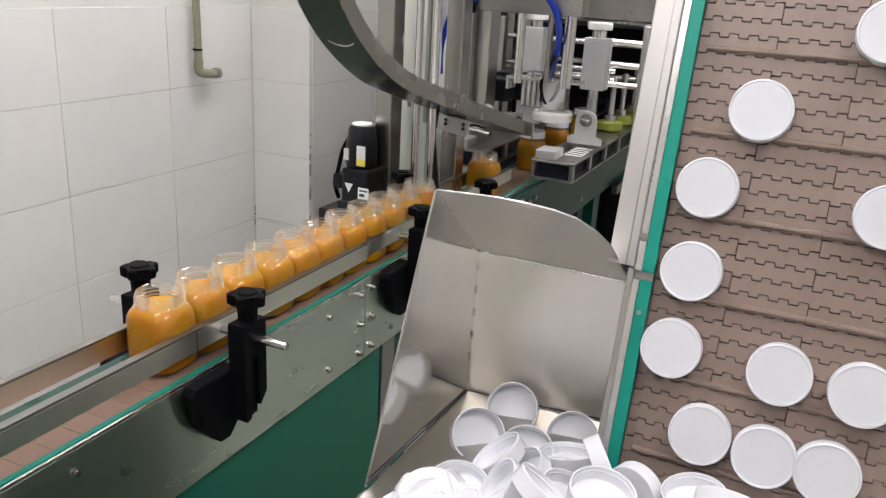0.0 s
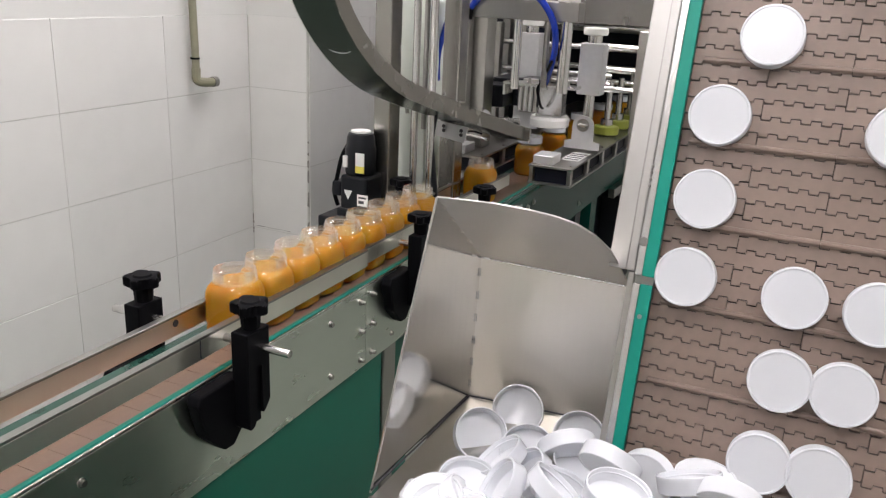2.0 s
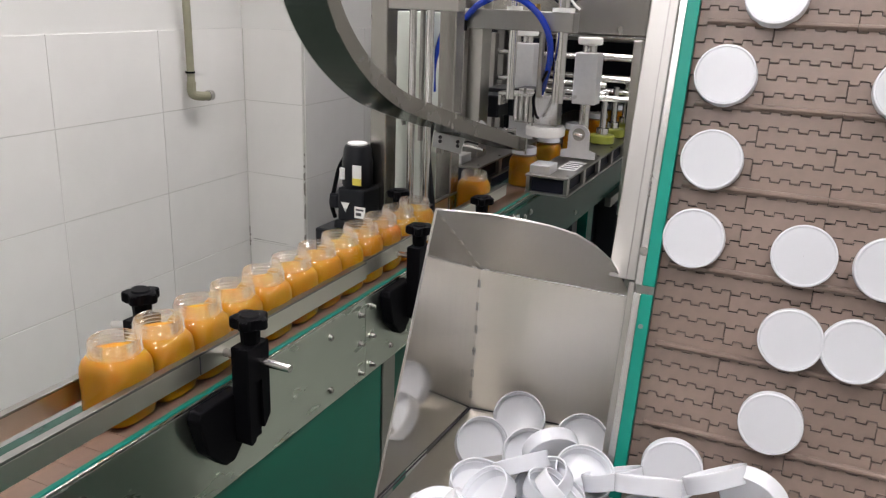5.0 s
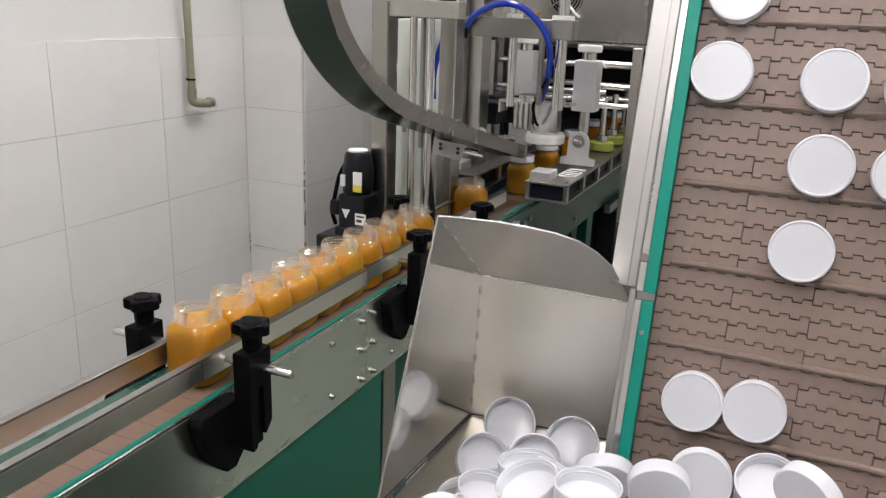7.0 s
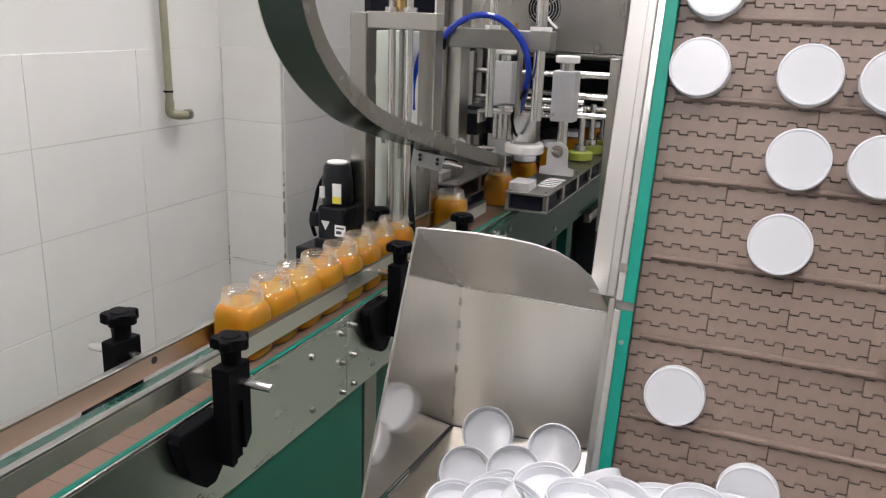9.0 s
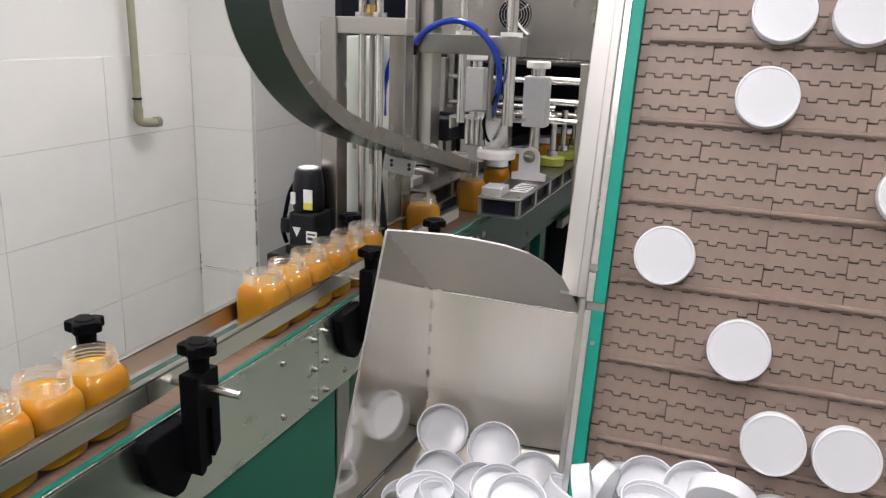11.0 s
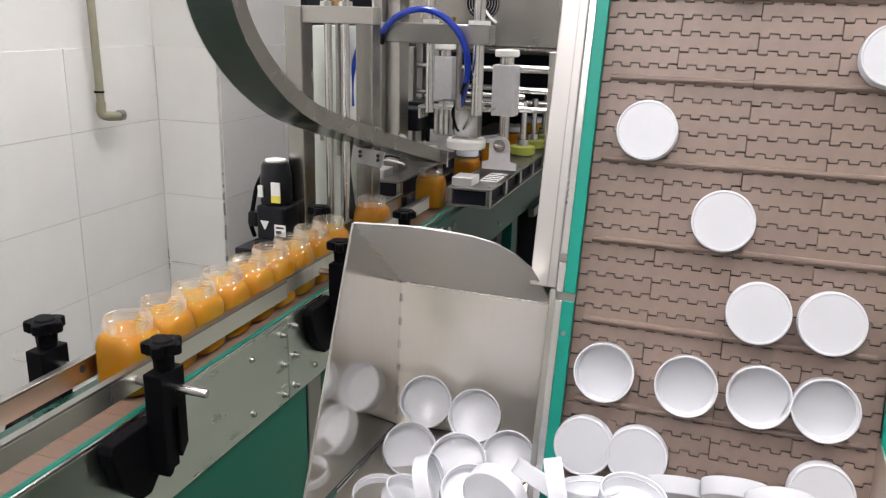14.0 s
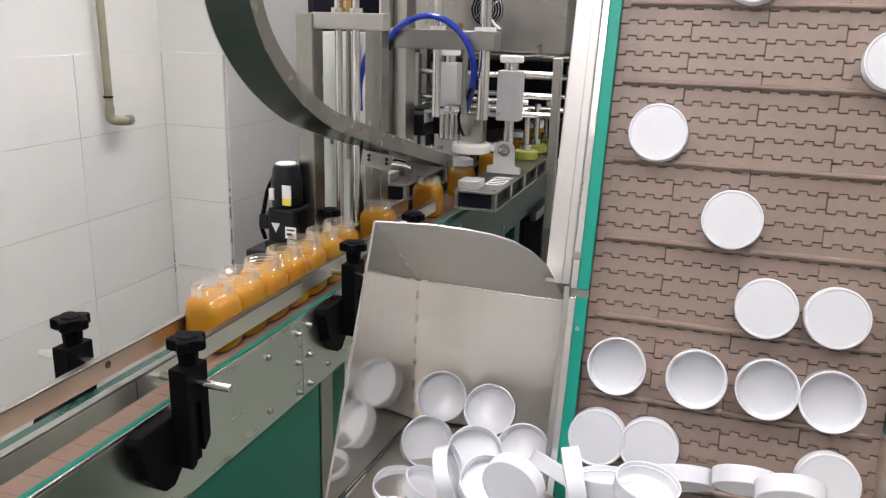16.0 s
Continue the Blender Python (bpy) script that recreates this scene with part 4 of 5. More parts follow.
def motor():
    m = thing("gear_motor", pose(-0.203, 0.44, -0.017), "black electric motor with white and yellow stickers", "motor")
    part("mount", box(-0.08, 0.10, -0.06, 0.06, 0.70, 0.885, 0.004), BLACK_SOFT, m)
    part("base", box(-0.040, 0.046, -0.042, 0.042, 0.885, 0.905, 0.004), BLACK_SOFT, m)
    part("housing", box(-0.031, 0.040, -0.040, 0.040, 0.905, 0.985, 0.006), BLACK_SOFT, m)
    bm = lathe([(0.0002, 0.985), (0.034, 0.985), (0.036, 0.99), (0.036, 1.045), (0.0335, 1.052), (0.032, 1.072), (0.028, 1.080), (0.0002, 1.082)], 36)
    part("barrel", bm, BLACK_SOFT, m, smooth=True)
    part("end_cap", rod((0, 0, 1.082), (0, 0, 1.086), 0.023, 28), LABEL, m, "grey round end cap")
    part("warning_label", prism([(-0.020, 0.951), (0.002, 0.951), (-0.009, 0.929)], "y", -0.0412, -0.0402), LABEL, m, "white triangular warning sticker")
    lab = part("rating_label", box(0.016, 0.044, -0.0414, -0.0402, 0.918, 0.945), LABEL, m, "white rating sticker")
    part("print_bar", box(0.020, 0.040, -0.0420, -0.0415, 0.936, 0.940), LABEL_INK, lab)
    part("print_bar", box(0.020, 0.034, -0.0420, -0.0415, 0.924, 0.931), LABEL_INK, lab)
    part("white_label", box(0.008, 0.030, -0.0375, -0.034, 1.010, 1.040), LABEL, m)
    part("yellow_label", box(0.008, 0.030, -0.0378, -0.034, 0.994, 1.010), YELLOW, m)
    part("serial_label", box(-0.026, -0.014, -0.0375, -0.030, 1.004, 1.030), LABEL, m)
    part("cable", sweep([(-0.03, 0.0, 1.055), (-0.045, -0.01, 1.02), (-0.052, -0.02, 0.97), (-0.060, -0.02, 0.94), (-0.062, 0.0, 0.90)], 0.005), BLACK, m, smooth=True)
    part("gland", box(-0.060, -0.036, -0.03, 0.01, 0.93, 0.965, 0.004), BLACK_SOFT, m)


def hoses():
    h = thing("air_hose", label="blue plastic air hose looping over the head", category="hose")
    part("tube", sweep([(-0.132, 0.875, 1.34), (-0.094, 0.865, 1.376), (-0.039, 0.86, 1.4), (0.015, 0.86, 1.399), (0.062, 0.86, 1.373), (0.094, 0.865, 1.333), (0.107, 0.875, 1.285), (0.098, 0.9, 1.226), (0.07, 0.94, 1.157)], 0.0085), HOSE, h, smooth=True)
    part("end_fitting", rod((-0.135, 0.875, 1.312), (-0.132, 0.875, 1.343), 0.0095, 10), BLACK, h)
    w = thing("air_hose", label="thin black cable hanging from the hose", category="hose")
    part("tube", sweep([(0.1, 0.885, 1.22), (0.062, 0.93, 1.162), (0.046, 0.95, 1.136), (0.04, 1.0, 1.091), (0.038, 1.03, 1.077)], 0.004), BLACK, w, smooth=True)
    d = thing("drain_hose", label="dark blue hose hanging behind the jars", category="hose")
    part("tube", sweep([(-0.050, 0.52, 1.13), (-0.052, 0.50, 1.06), (-0.045, 0.50, 0.99), (-0.038, 0.50, 0.90), (-0.07, 0.50, 0.80)], 0.0075), BLACK_SOFT, d, smooth=True)
    part("tube", sweep([(-0.062, 0.525, 1.13), (-0.062, 0.51, 1.06), (-0.056, 0.51, 0.99), (-0.05, 0.51, 0.90), (-0.08, 0.51, 0.80)], 0.005), ALUMINIUM, d, smooth=True)
    b = thing("air_hose", label="blue air hose bending behind the guide rods", category="hose")
    part("tube", sweep([(-0.098, 0.690, 1.349), (-0.105, 0.690, 1.327), (-0.115, 0.690, 1.299), (-0.123, 0.690, 1.271), (-0.131, 0.690, 1.243), (-0.134, 0.690, 1.210), (-0.132, 0.690, 1.168)], 0.0075), HOSE, b, smooth=True)


def conduit():
    p = thing("wall_conduit", label="old beige conduit pipe running down the tiled wall", category="pipe")
    part("tube", rod((-1.118, 0.935, 1.075), (-1.118, 0.915, 2.79), 0.0125, 18), PIPE, p, smooth=True)
    part("elbow", sweep([(-1.118, 0.935, 1.10), (-1.118, 0.937, 1.062), (-1.105, 0.965, 1.052), (-1.10, 1.0, 1.052)], 0.0150), PIPE, p, smooth=True)
    part("outlet", rod((-1.10, 0.99, 1.052), (-1.10, 1.008, 1.052), 0.0170, 16), STEEL_DULL, p, "dull metal end nut")
    part("strap", rod((-1.118, 0.932, 1.128), (-1.118, 0.932, 1.134), 0.0155, 18), BLACK, p)


# ---- build ----
west, pier = room()
ceiling_lamps()
conveyor()
slat_chain = chain()
rails()
rail_clamp(pose(0, -0.350, 0), 1)
rail_clamp(pose(0, 0.170, 0), 1)
rail_clamp(pose(0, 0.490, -0.012), 1)
rail_clamp(pose(-0.006, -0.350, 0.0), -1)
rail_clamp(pose(0, 0.44, -0.01), -1)
elevator()
hopper()
capper()
chuck()
side_unit(pose(0.152, 1.10, 0.970), "aluminium adjuster block with white hand wheel")
side_unit(pose(-0.100, 1.30, 0.975), "aluminium adjuster block behind the conveyor")
guide_table()
guide_table(-1)
cap_wheels()
fan_guard()
chute()
motor()
hoses()
conduit()

juice_mesh, body_mesh, neck_mesh = jar_meshes()
lid_shell = lid_meshes()
jars = []
for n in range(-4, 23):
    j = thing("jar", pose(0, jar_y(n, 0), CHAIN_Z), "clear plastic jar of orange juice without a lid" if n >= 0 else "clear plastic jar of orange juice",
              "jar", "jars on the conveyor")
    part("juice", juice_mesh, None, j, "orange juice")
    part("body", body_mesh, None, j).visible_shadow = False
    part("neck", neck_mesh, None, j, "clear threaded neck").visible_shadow = False
    jars.append((n, j))


def make_lid(m, group, label="white plastic screw lid"):
    l = thing("lid", m, label, "lid", group)
    part("shell", lid_shell, None, l)
    return l


# lids for the jars: waiting in the chute, then riding on a jar
def jar_lid_pose(n, t):
    y = jar_y(n, t)
    if y >= 1.015:
        return pose(0, y, CHAIN_Z + 0.0945)
    waiting = max(0.0, n + 2 - released(t)) * 0.0755
    y, z, a = chute_point(0.02 + waiting)
    return pose(-0.020, y, z + 0.003, -a)


jar_lids = [(n, make_lid(jar_lid_pose(n, 0), "lids for the jars")) for n in range(-4, 15)]

# lids on the belt: across, and down from the elevator's origin once the belt has stopped at the end
ON_BELT = [(0.799, -0.621), (0.684, -0.523), (0.642, -0.428), (0.832, -0.425), (0.642, -0.329), (0.636, -0.235), (0.757, -0.233), (0.843, -0.231),
           (0.758, -0.137), (0.824, -0.137), (0.752, -0.039), (0.662, 0.155), (0.912, 0.058), (0.758, 0.252), (0.807, 0.351), (0.883, 0.352),
           (0.645, 0.444), (0.739, 0.445), (0.818, 0.444), (0.887, 0.447), (0.631, 0.535), (0.694, 0.536), (0.893, 0.540)]
# those that lie with the closed side up
CLOSED = set(range(23)) - {16, 17, 18, 19}
belt_lids = []
for i, (x, s) in enumerate(ON_BELT):
    belt_lids.append((i, x, s, make_lid(on_belt(x, s + 0.674, 0.001), "lids on the belt", "white plastic screw lid resting on the belt")))


def belt_lid_pose(i, x, s, t):
    down = s + 0.674 - belt_run(t)
    if i == 9 and t > 5.3:
        x += 0.020 * min(1.0, (t - 5.3) / 0.6)  # nudged sideways as the belt starts again
    limit = 0.640 + 0.012 * (i % 4)
    if down > limit:
        return on_belt(x, limit, 0.020 + 0.018 * (i % 5), -20)
    if i in CLOSED:
        return on_belt(x, down, 0.0006)
    return on_belt(x, down, 0.0196, 180)


# loose lids heaped in the hopper and at the foot of the belt
heap = []
rng = random.Random(5)
for k in range(50):
    x = rng.uniform(0.40, 0.91) if k > 30 else rng.uniform(0.40, 0.56)
    y = rng.uniform(-0.58, -0.43 if x < 0.57 else -0.49)
    z = (0.815 if x < 0.57 else 0.795) + rng.uniform(0.0, 0.02)
    heap.append(make_lid(pose(x, y, z, rng.uniform(-50, 50), rng.uniform(-50, 50), rng.uniform(0, 360)), "loose lids", "white plastic screw lid lying loose in the hopper"))
# the heap rises towards the hopper's front: unseen lids, added to brighten the panels' reflections
for k in range(46):
    heap.append(make_lid(pose(rng.uniform(0.47, 0.90), rng.uniform(-0.615, -0.555), 0.835 + 0.013 * (k // 8) + rng.uniform(0, 0.01), rng.uniform(-40, 40), rng.uniform(-40, 40), rng.uniform(0, 360)),
                         "loose lids", "white plastic screw lid lying loose in the hopper"))
# more unseen lids fill the corner beside the side panel, added as white reflectors
for k in range(34):
    heap.append(make_lid(pose(rng.uniform(0.385, 0.50), rng.uniform(-0.600, -0.560), 0.826 + 0.010 * (k // 12) + rng.uniform(0, 0.012), rng.uniform(-35, 35), rng.uniform(-35, 35), rng.uniform(0, 360)),
                         "loose lids", "white plastic screw lid lying loose in the hopper"))
# three lids that slip off the belt again
slipping = [make_lid(on_belt(0.686, 0.531, 0.0196, 180), "lids on the belt", "white plastic screw lid slipping off the belt") for _ in range(3)]

tiles(west, pier)
chips(pier)
corner_dirt(pier)
lid_belt = belt()


def motions():
    step = [k * 0.1 for k in range(161)]
    for n, j in jars:
        walk(j, [(t, pose(0, jar_y(n, t), CHAIN_Z)) for t in step[::2]])
    for n, l in jar_lids:
        walk(l, [(t, jar_lid_pose(n, t)) for t in step[::2]])
    walk(lid_belt, [(t, on_belt(0, -d)) for t, d in BELT_RUN])
    for i, x, s, l in belt_lids:
        walk(l, [(t, belt_lid_pose(i, x, s, t)) for t in step[::2]])
    walk(slat_chain, [(0.0, pose(0, 0, 0)), (16.0, pose(0, 1.9, 0))])
    # lids that ride up a little way and then tumble back into the heap
    fall = [(t, on_belt(0.686, 0.531 - belt_run(t), 0.0006)) for t in (0.0, 1.2, 1.27, 1.5, 1.8)]
    walk(slipping[0], fall + [(1.9, on_belt(0.695, 0.520, 0.030, -40)), (2.0, on_belt(0.70, 0.585, 0.032, -72)), (2.2, on_belt(0.695, 0.605, 0.034, -85)), (2.5, pose(0.70, -0.40, 0.85, -20, 20, 0)), (16.0, pose(0.70, -0.40, 0.85, -20, 20, 0))])
    ride = [(t, on_belt(0.731, min(0.62, 0.470 + 0.355 - belt_run(t)), 0.0006 if belt_run(t) > 0.2 else 0.03)) for t in (0.0, 5.3, 5.37, 5.8, 6.2, 6.5, 6.8, 7.0, 7.1)]
    walk(slipping[1], ride + [(7.2, on_belt(0.735, 0.50, 0.03, 78)), (7.33, pose(0.76, -0.40, 0.84, 165, 12, 0)), (16.0, pose(0.76, -0.40, 0.84, 165, 12, 0))])
    tip = [(t, on_belt(0.815, min(0.63, 0.6345 - belt_run(t)), 0.0006)) for t in (0.0, 1.2, 1.27, 1.5, 2.0, 2.42, 2.5)]
    walk(slipping[2], tip + [(2.6, on_belt(0.820, 0.535, 0.035, 75)), (2.7, on_belt(0.825, 0.605, 0.055, 140)), (2.85, pose(0.83, -0.40, 0.83, 205, 15, 0)), (16.0, pose(0.83, -0.40, 0.83, 205, 15, 0))])
    # the loose lids shift as others are carried off
    walk(heap[0], [(0, pose(0.439, -0.229, 0.847, 126, -18, 177)), (1.6, pose(0.439, -0.229, 0.847, 126, -18, 177)), (2.5, pose(0.449, -0.231, 0.861, 125, -18, 177)), (4.3, pose(0.449, -0.231, 0.861, 125, -18, 177)), (6.2, pose(0.430, -0.238, 0.861, 128, -19, -177)), (7.1, pose(0.430, -0.238, 0.861, 128, -19, -177)), (7.4, pose(0.426, -0.241, 0.864, 128, -19, -176)), (9.3, pose(0.426, -0.241, 0.864, 128, -19, -176)), (11.2, pose(0.398, -0.236, 0.865, 127, -20, -174)), (12.3, pose(0.398, -0.236, 0.865, 127, -20, -174)), (13.4, pose(0.406, -0.214, 0.889, 124, -19, -179)), (16, pose(0.406, -0.214, 0.889, 124, -19, -179))])
    walk(heap[1], [(0, pose(0.425, -0.310, 0.844, 130, -21, -157)), (1.6, pose(0.425, -0.310, 0.844, 130, -21, -157)), (2.5, pose(0.416, -0.291, 0.851, 129, -21, -157)), (4.3, pose(0.416, -0.291, 0.851, 129, -21, -157)), (6.2, pose(0.425, -0.315, 0.844, 130, -21, -160)), (7.1, pose(0.425, -0.315, 0.844, 130, -21, -160)), (7.4, pose(0.426, -0.317, 0.844, 130, -21, -160)), (9.3, pose(0.426, -0.317, 0.844, 130, -21, -160)), (11.2, pose(0.427, -0.314, 0.843, 129, -21, -162)), (12.3, pose(0.427, -0.314, 0.843, 129, -21, -162)), (13.4, pose(0.410, -0.278, 0.852, 127, -21, -162)), (16, pose(0.410, -0.278, 0.852, 127, -21, -162))])
    walk(heap[2], [(0, pose(0.530, -0.245, 0.837, 129, -17, 172)), (1.6, pose(0.530, -0.245, 0.837, 129, -17, 172)), (2.5, pose(0.541, -0.245, 0.856, 129, -17, 172)), (4.3, pose(0.541, -0.245, 0.856, 129, -17, 172)), (6.2, pose(0.520, -0.249, 0.860, 129, -17, 173)), (7.1, pose(0.520, -0.249, 0.860, 129, -17, 173)), (7.4, pose(0.520, -0.249, 0.865, 129, -17, 173)), (9.3, pose(0.520, -0.249, 0.865, 129, -17, 173)), (11.2, pose(0.474, -0.249, 0.861, 128, -17, 173)), (12.3, pose(0.474, -0.249, 0.861, 128, -17, 173)), (13.4, pose(0.479, -0.226, 0.888, 126, -17, 173)), (16, pose(0.479, -0.226, 0.888, 126, -17, 173))])
    walk(heap[3], [(0, pose(0.492, -0.319, 0.844, 135, -18, 178)), (1.6, pose(0.492, -0.319, 0.844, 135, -18, 178)), (2.5, pose(0.478, -0.293, 0.846, 134, -18, 179)), (4.3, pose(0.478, -0.293, 0.846, 134, -18, 179)), (6.2, pose(0.486, -0.300, 0.852, 134, -18, 178)), (7.1, pose(0.486, -0.300, 0.852, 134, -18, 178)), (7.4, pose(0.484, -0.303, 0.853, 134, -18, 178)), (9.3, pose(0.484, -0.303, 0.853, 134, -18, 178)), (11.2, pose(0.478, -0.322, 0.842, 135, -18, 179)), (12.3, pose(0.478, -0.322, 0.842, 135, -18, 179)), (13.4, pose(0.488, -0.321, 0.875, 134, -18, 180)), (16, pose(0.488, -0.321, 0.875, 134, -18, 180))])
    walk(heap[4], [(0, pose(0.448, -0.423, 0.848, 173, -12, 155)), (1.6, pose(0.448, -0.423, 0.848, 173, -12, 155)), (2.5, pose(0.452, -0.402, 0.868, 172, -12, 157)), (4.3, pose(0.452, -0.402, 0.868, 172, -12, 157)), (6.2, pose(0.454, -0.381, 0.851, -176, -9, 148)), (7.1, pose(0.454, -0.381, 0.851, -176, -9, 148)), (7.4, pose(0.450, -0.414, 0.866, 170, -14, 161)), (9.3, pose(0.450, -0.414, 0.866, 170, -14, 161)), (11.2, pose(0.403, -0.357, 0.832, 176, -12, 155)), (16, pose(0.403, -0.357, 0.832, 176, -12, 155))])
    walk(heap[5], [(0, pose(0.543, -0.321, 0.865, 171, 12, 92)), (1.6, pose(0.543, -0.321, 0.865, 171, 12, 92)), (1.9, pose(0.536, -0.311, 0.873, 143, 30, 69)), (2.2, pose(0.529, -0.301, 0.870, 105, 34, 37)), (2.5, pose(0.522, -0.290, 0.858, 72, 20, 9)), (4.3, pose(0.522, -0.290, 0.858, 72, 20, 9)), (4.93, pose(0.510, -0.303, 0.872, 108, 36, 43)), (5.57, pose(0.497, -0.316, 0.875, 149, 30, 83)), (6.2, pose(0.485, -0.329, 0.869, 176, 6, 108)), (7.1, pose(0.485, -0.329, 0.869, 176, 6, 108)), (7.4, pose(0.467, -0.347, 0.858, 156, 7, 105)), (9.3, pose(0.467, -0.347, 0.858, 156, 7, 105)), (11.2, pose(0.540, -0.275, 0.848, 137, -16, 168)), (12.3, pose(0.540, -0.275, 0.848, 137, -16, 168)), (13.4, pose(0.538, -0.272, 0.863, 132, -16, 171)), (16, pose(0.538, -0.272, 0.863, 132, -16, 171))])
    walk(heap[6], [(0, pose(0.540, -0.342, 0.849, 175, 5, 110)), (1.6, pose(0.540, -0.342, 0.849, 175, 5, 110)), (1.9, pose(0.556, -0.332, 0.865, 173, -7, 139)), (2.2, pose(0.572, -0.323, 0.872, 164, -17, 170)), (2.5, pose(0.587, -0.314, 0.868, 151, -22, -157)), (4.3, pose(0.587, -0.314, 0.868, 151, -22, -157)), (6.2, pose(0.517, -0.432, 0.910, 158, -1, 127)), (7.1, pose(0.517, -0.432, 0.910, 158, -1, 127)), (7.4, pose(0.549, -0.405, 0.915, 168, -4, 133)), (9.3, pose(0.549, -0.405, 0.915, 168, -4, 133)), (11.2, pose(0.542, -0.366, 0.870, 155, -17, 175)), (12.3, pose(0.542, -0.366, 0.870, 155, -17, 175)), (13.4, pose(0.523, -0.378, 0.876, 154, -18, 177)), (16, pose(0.523, -0.378, 0.876, 154, -18, 177))])
    walk(heap[7], [(0, pose(0.603, -0.357, 0.887, 115, -3, -64)), (1.6, pose(0.603, -0.357, 0.887, 115, -3, -64)), (1.9, pose(0.602, -0.357, 0.898, 124, 20, -13)), (2.2, pose(0.602, -0.356, 0.900, 151, 26, 48)), (2.5, pose(0.601, -0.356, 0.892, 169, 8, 103)), (4.3, pose(0.601, -0.356, 0.892, 169, 8, 103)), (6.2, pose(0.579, -0.319, 0.876, 115, 22, 26)), (7.1, pose(0.579, -0.319, 0.876, 115, 22, 26)), (7.4, pose(0.588, -0.338, 0.891, 132, 19, 62)), (9.3, pose(0.588, -0.338, 0.891, 132, 19, 62)), (9.93, pose(0.592, -0.330, 0.892, 128, 3, 13)), (10.57, pose(0.596, -0.322, 0.884, 139, -11, -36)), (11.2, pose(0.600, -0.314, 0.865, 156, -12, -88)), (12.3, pose(0.600, -0.314, 0.865, 156, -12, -88)), (13.4, pose(0.596, -0.323, 0.883, 143, 14, -17)), (16, pose(0.596, -0.323, 0.883, 143, 14, -17))])
    walk(heap[8], [(0, pose(0.464, -0.357, 0.859, 140, 6, 108)), (1.6, pose(0.464, -0.357, 0.859, 140, 6, 108)), (2.5, pose(0.451, -0.339, 0.852, 141, 6, 108)), (4.3, pose(0.451, -0.339, 0.852, 141, 6, 108)), (4.93, pose(0.481, -0.350, 0.874, 141, -1, 53)), (5.57, pose(0.510, -0.361, 0.886, 147, -4, -3)), (6.2, pose(0.539, -0.372, 0.888, 153, -1, -58)), (7.1, pose(0.539, -0.372, 0.888, 153, -1, -58)), (7.2, pose(0.533, -0.379, 0.897, 161, 16, -6)), (7.3, pose(0.527, -0.385, 0.896, 180, 20, 51)), (7.4, pose(0.522, -0.392, 0.885, -167, 7, 105)), (9.3, pose(0.522, -0.392, 0.885, -167, 7, 105)), (11.2, pose(0.424, -0.364, 0.856, 177, -4, 134)), (12.3, pose(0.424, -0.364, 0.856, 177, -4, 134)), (12.67, pose(0.443, -0.367, 0.871, 161, -26, 177)), (13.03, pose(0.462, -0.370, 0.877, 130, -29, -129)), (13.4, pose(0.481, -0.372, 0.873, 110, -10, -83)), (16, pose(0.481, -0.372, 0.873, 110, -10, -83))])
    walk(heap[9], [(0, pose(0.505, -0.383, 0.858, 132, 1, 121)), (1.6, pose(0.505, -0.383, 0.858, 132, 1, 121)), (2.5, pose(0.490, -0.356, 0.852, 133, 1, 121)), (4.3, pose(0.490, -0.356, 0.852, 133, 1, 121)), (6.2, pose(0.588, -0.446, 0.934, -179, 1, 122)), (7.1, pose(0.588, -0.446, 0.934, -179, 1, 122)), (7.4, pose(0.598, -0.446, 0.936, -179, 0, 123)), (9.3, pose(0.598, -0.446, 0.936, -179, 0, 123)), (9.93, pose(0.548, -0.417, 0.915, -177, -8, 151)), (10.57, pose(0.497, -0.388, 0.885, -179, -16, 179)), (11.2, pose(0.446, -0.358, 0.844, 175, -22, -151)), (16, pose(0.446, -0.358, 0.844, 175, -22, -151))])
    walk(heap[10], [(0, pose(0.635, -0.327, 0.844, 89, 13, -23)), (1.6, pose(0.635, -0.327, 0.844, 89, 13, -23)), (2.5, pose(0.641, -0.292, 0.878, 73, 19, 3)), (4.3, pose(0.641, -0.292, 0.878, 73, 19, 3)), (6.2, pose(0.686, -0.305, 0.891, 76, 19, 1)), (7.1, pose(0.686, -0.305, 0.891, 76, 19, 1)), (7.2, pose(0.679, -0.317, 0.903, 107, 34, 31)), (7.3, pose(0.671, -0.329, 0.905, 145, 31, 66)), (7.4, pose(0.663, -0.341, 0.897, 173, 12, 92)), (9.3, pose(0.663, -0.341, 0.897, 173, 12, 92)), (9.93, pose(0.669, -0.330, 0.905, 166, -2, 116)), (10.57, pose(0.675, -0.320, 0.903, 155, -13, 142)), (11.2, pose(0.680, -0.310, 0.892, 139, -16, 171)), (12.3, pose(0.680, -0.310, 0.892, 139, -16, 171)), (12.67, pose(0.699, -0.310, 0.904, 152, -7, 126)), (13.03, pose(0.718, -0.310, 0.907, 154, 9, 83)), (13.4, pose(0.737, -0.310, 0.899, 145, 22, 38)), (16, pose(0.737, -0.310, 0.899, 145, 22, 38))])
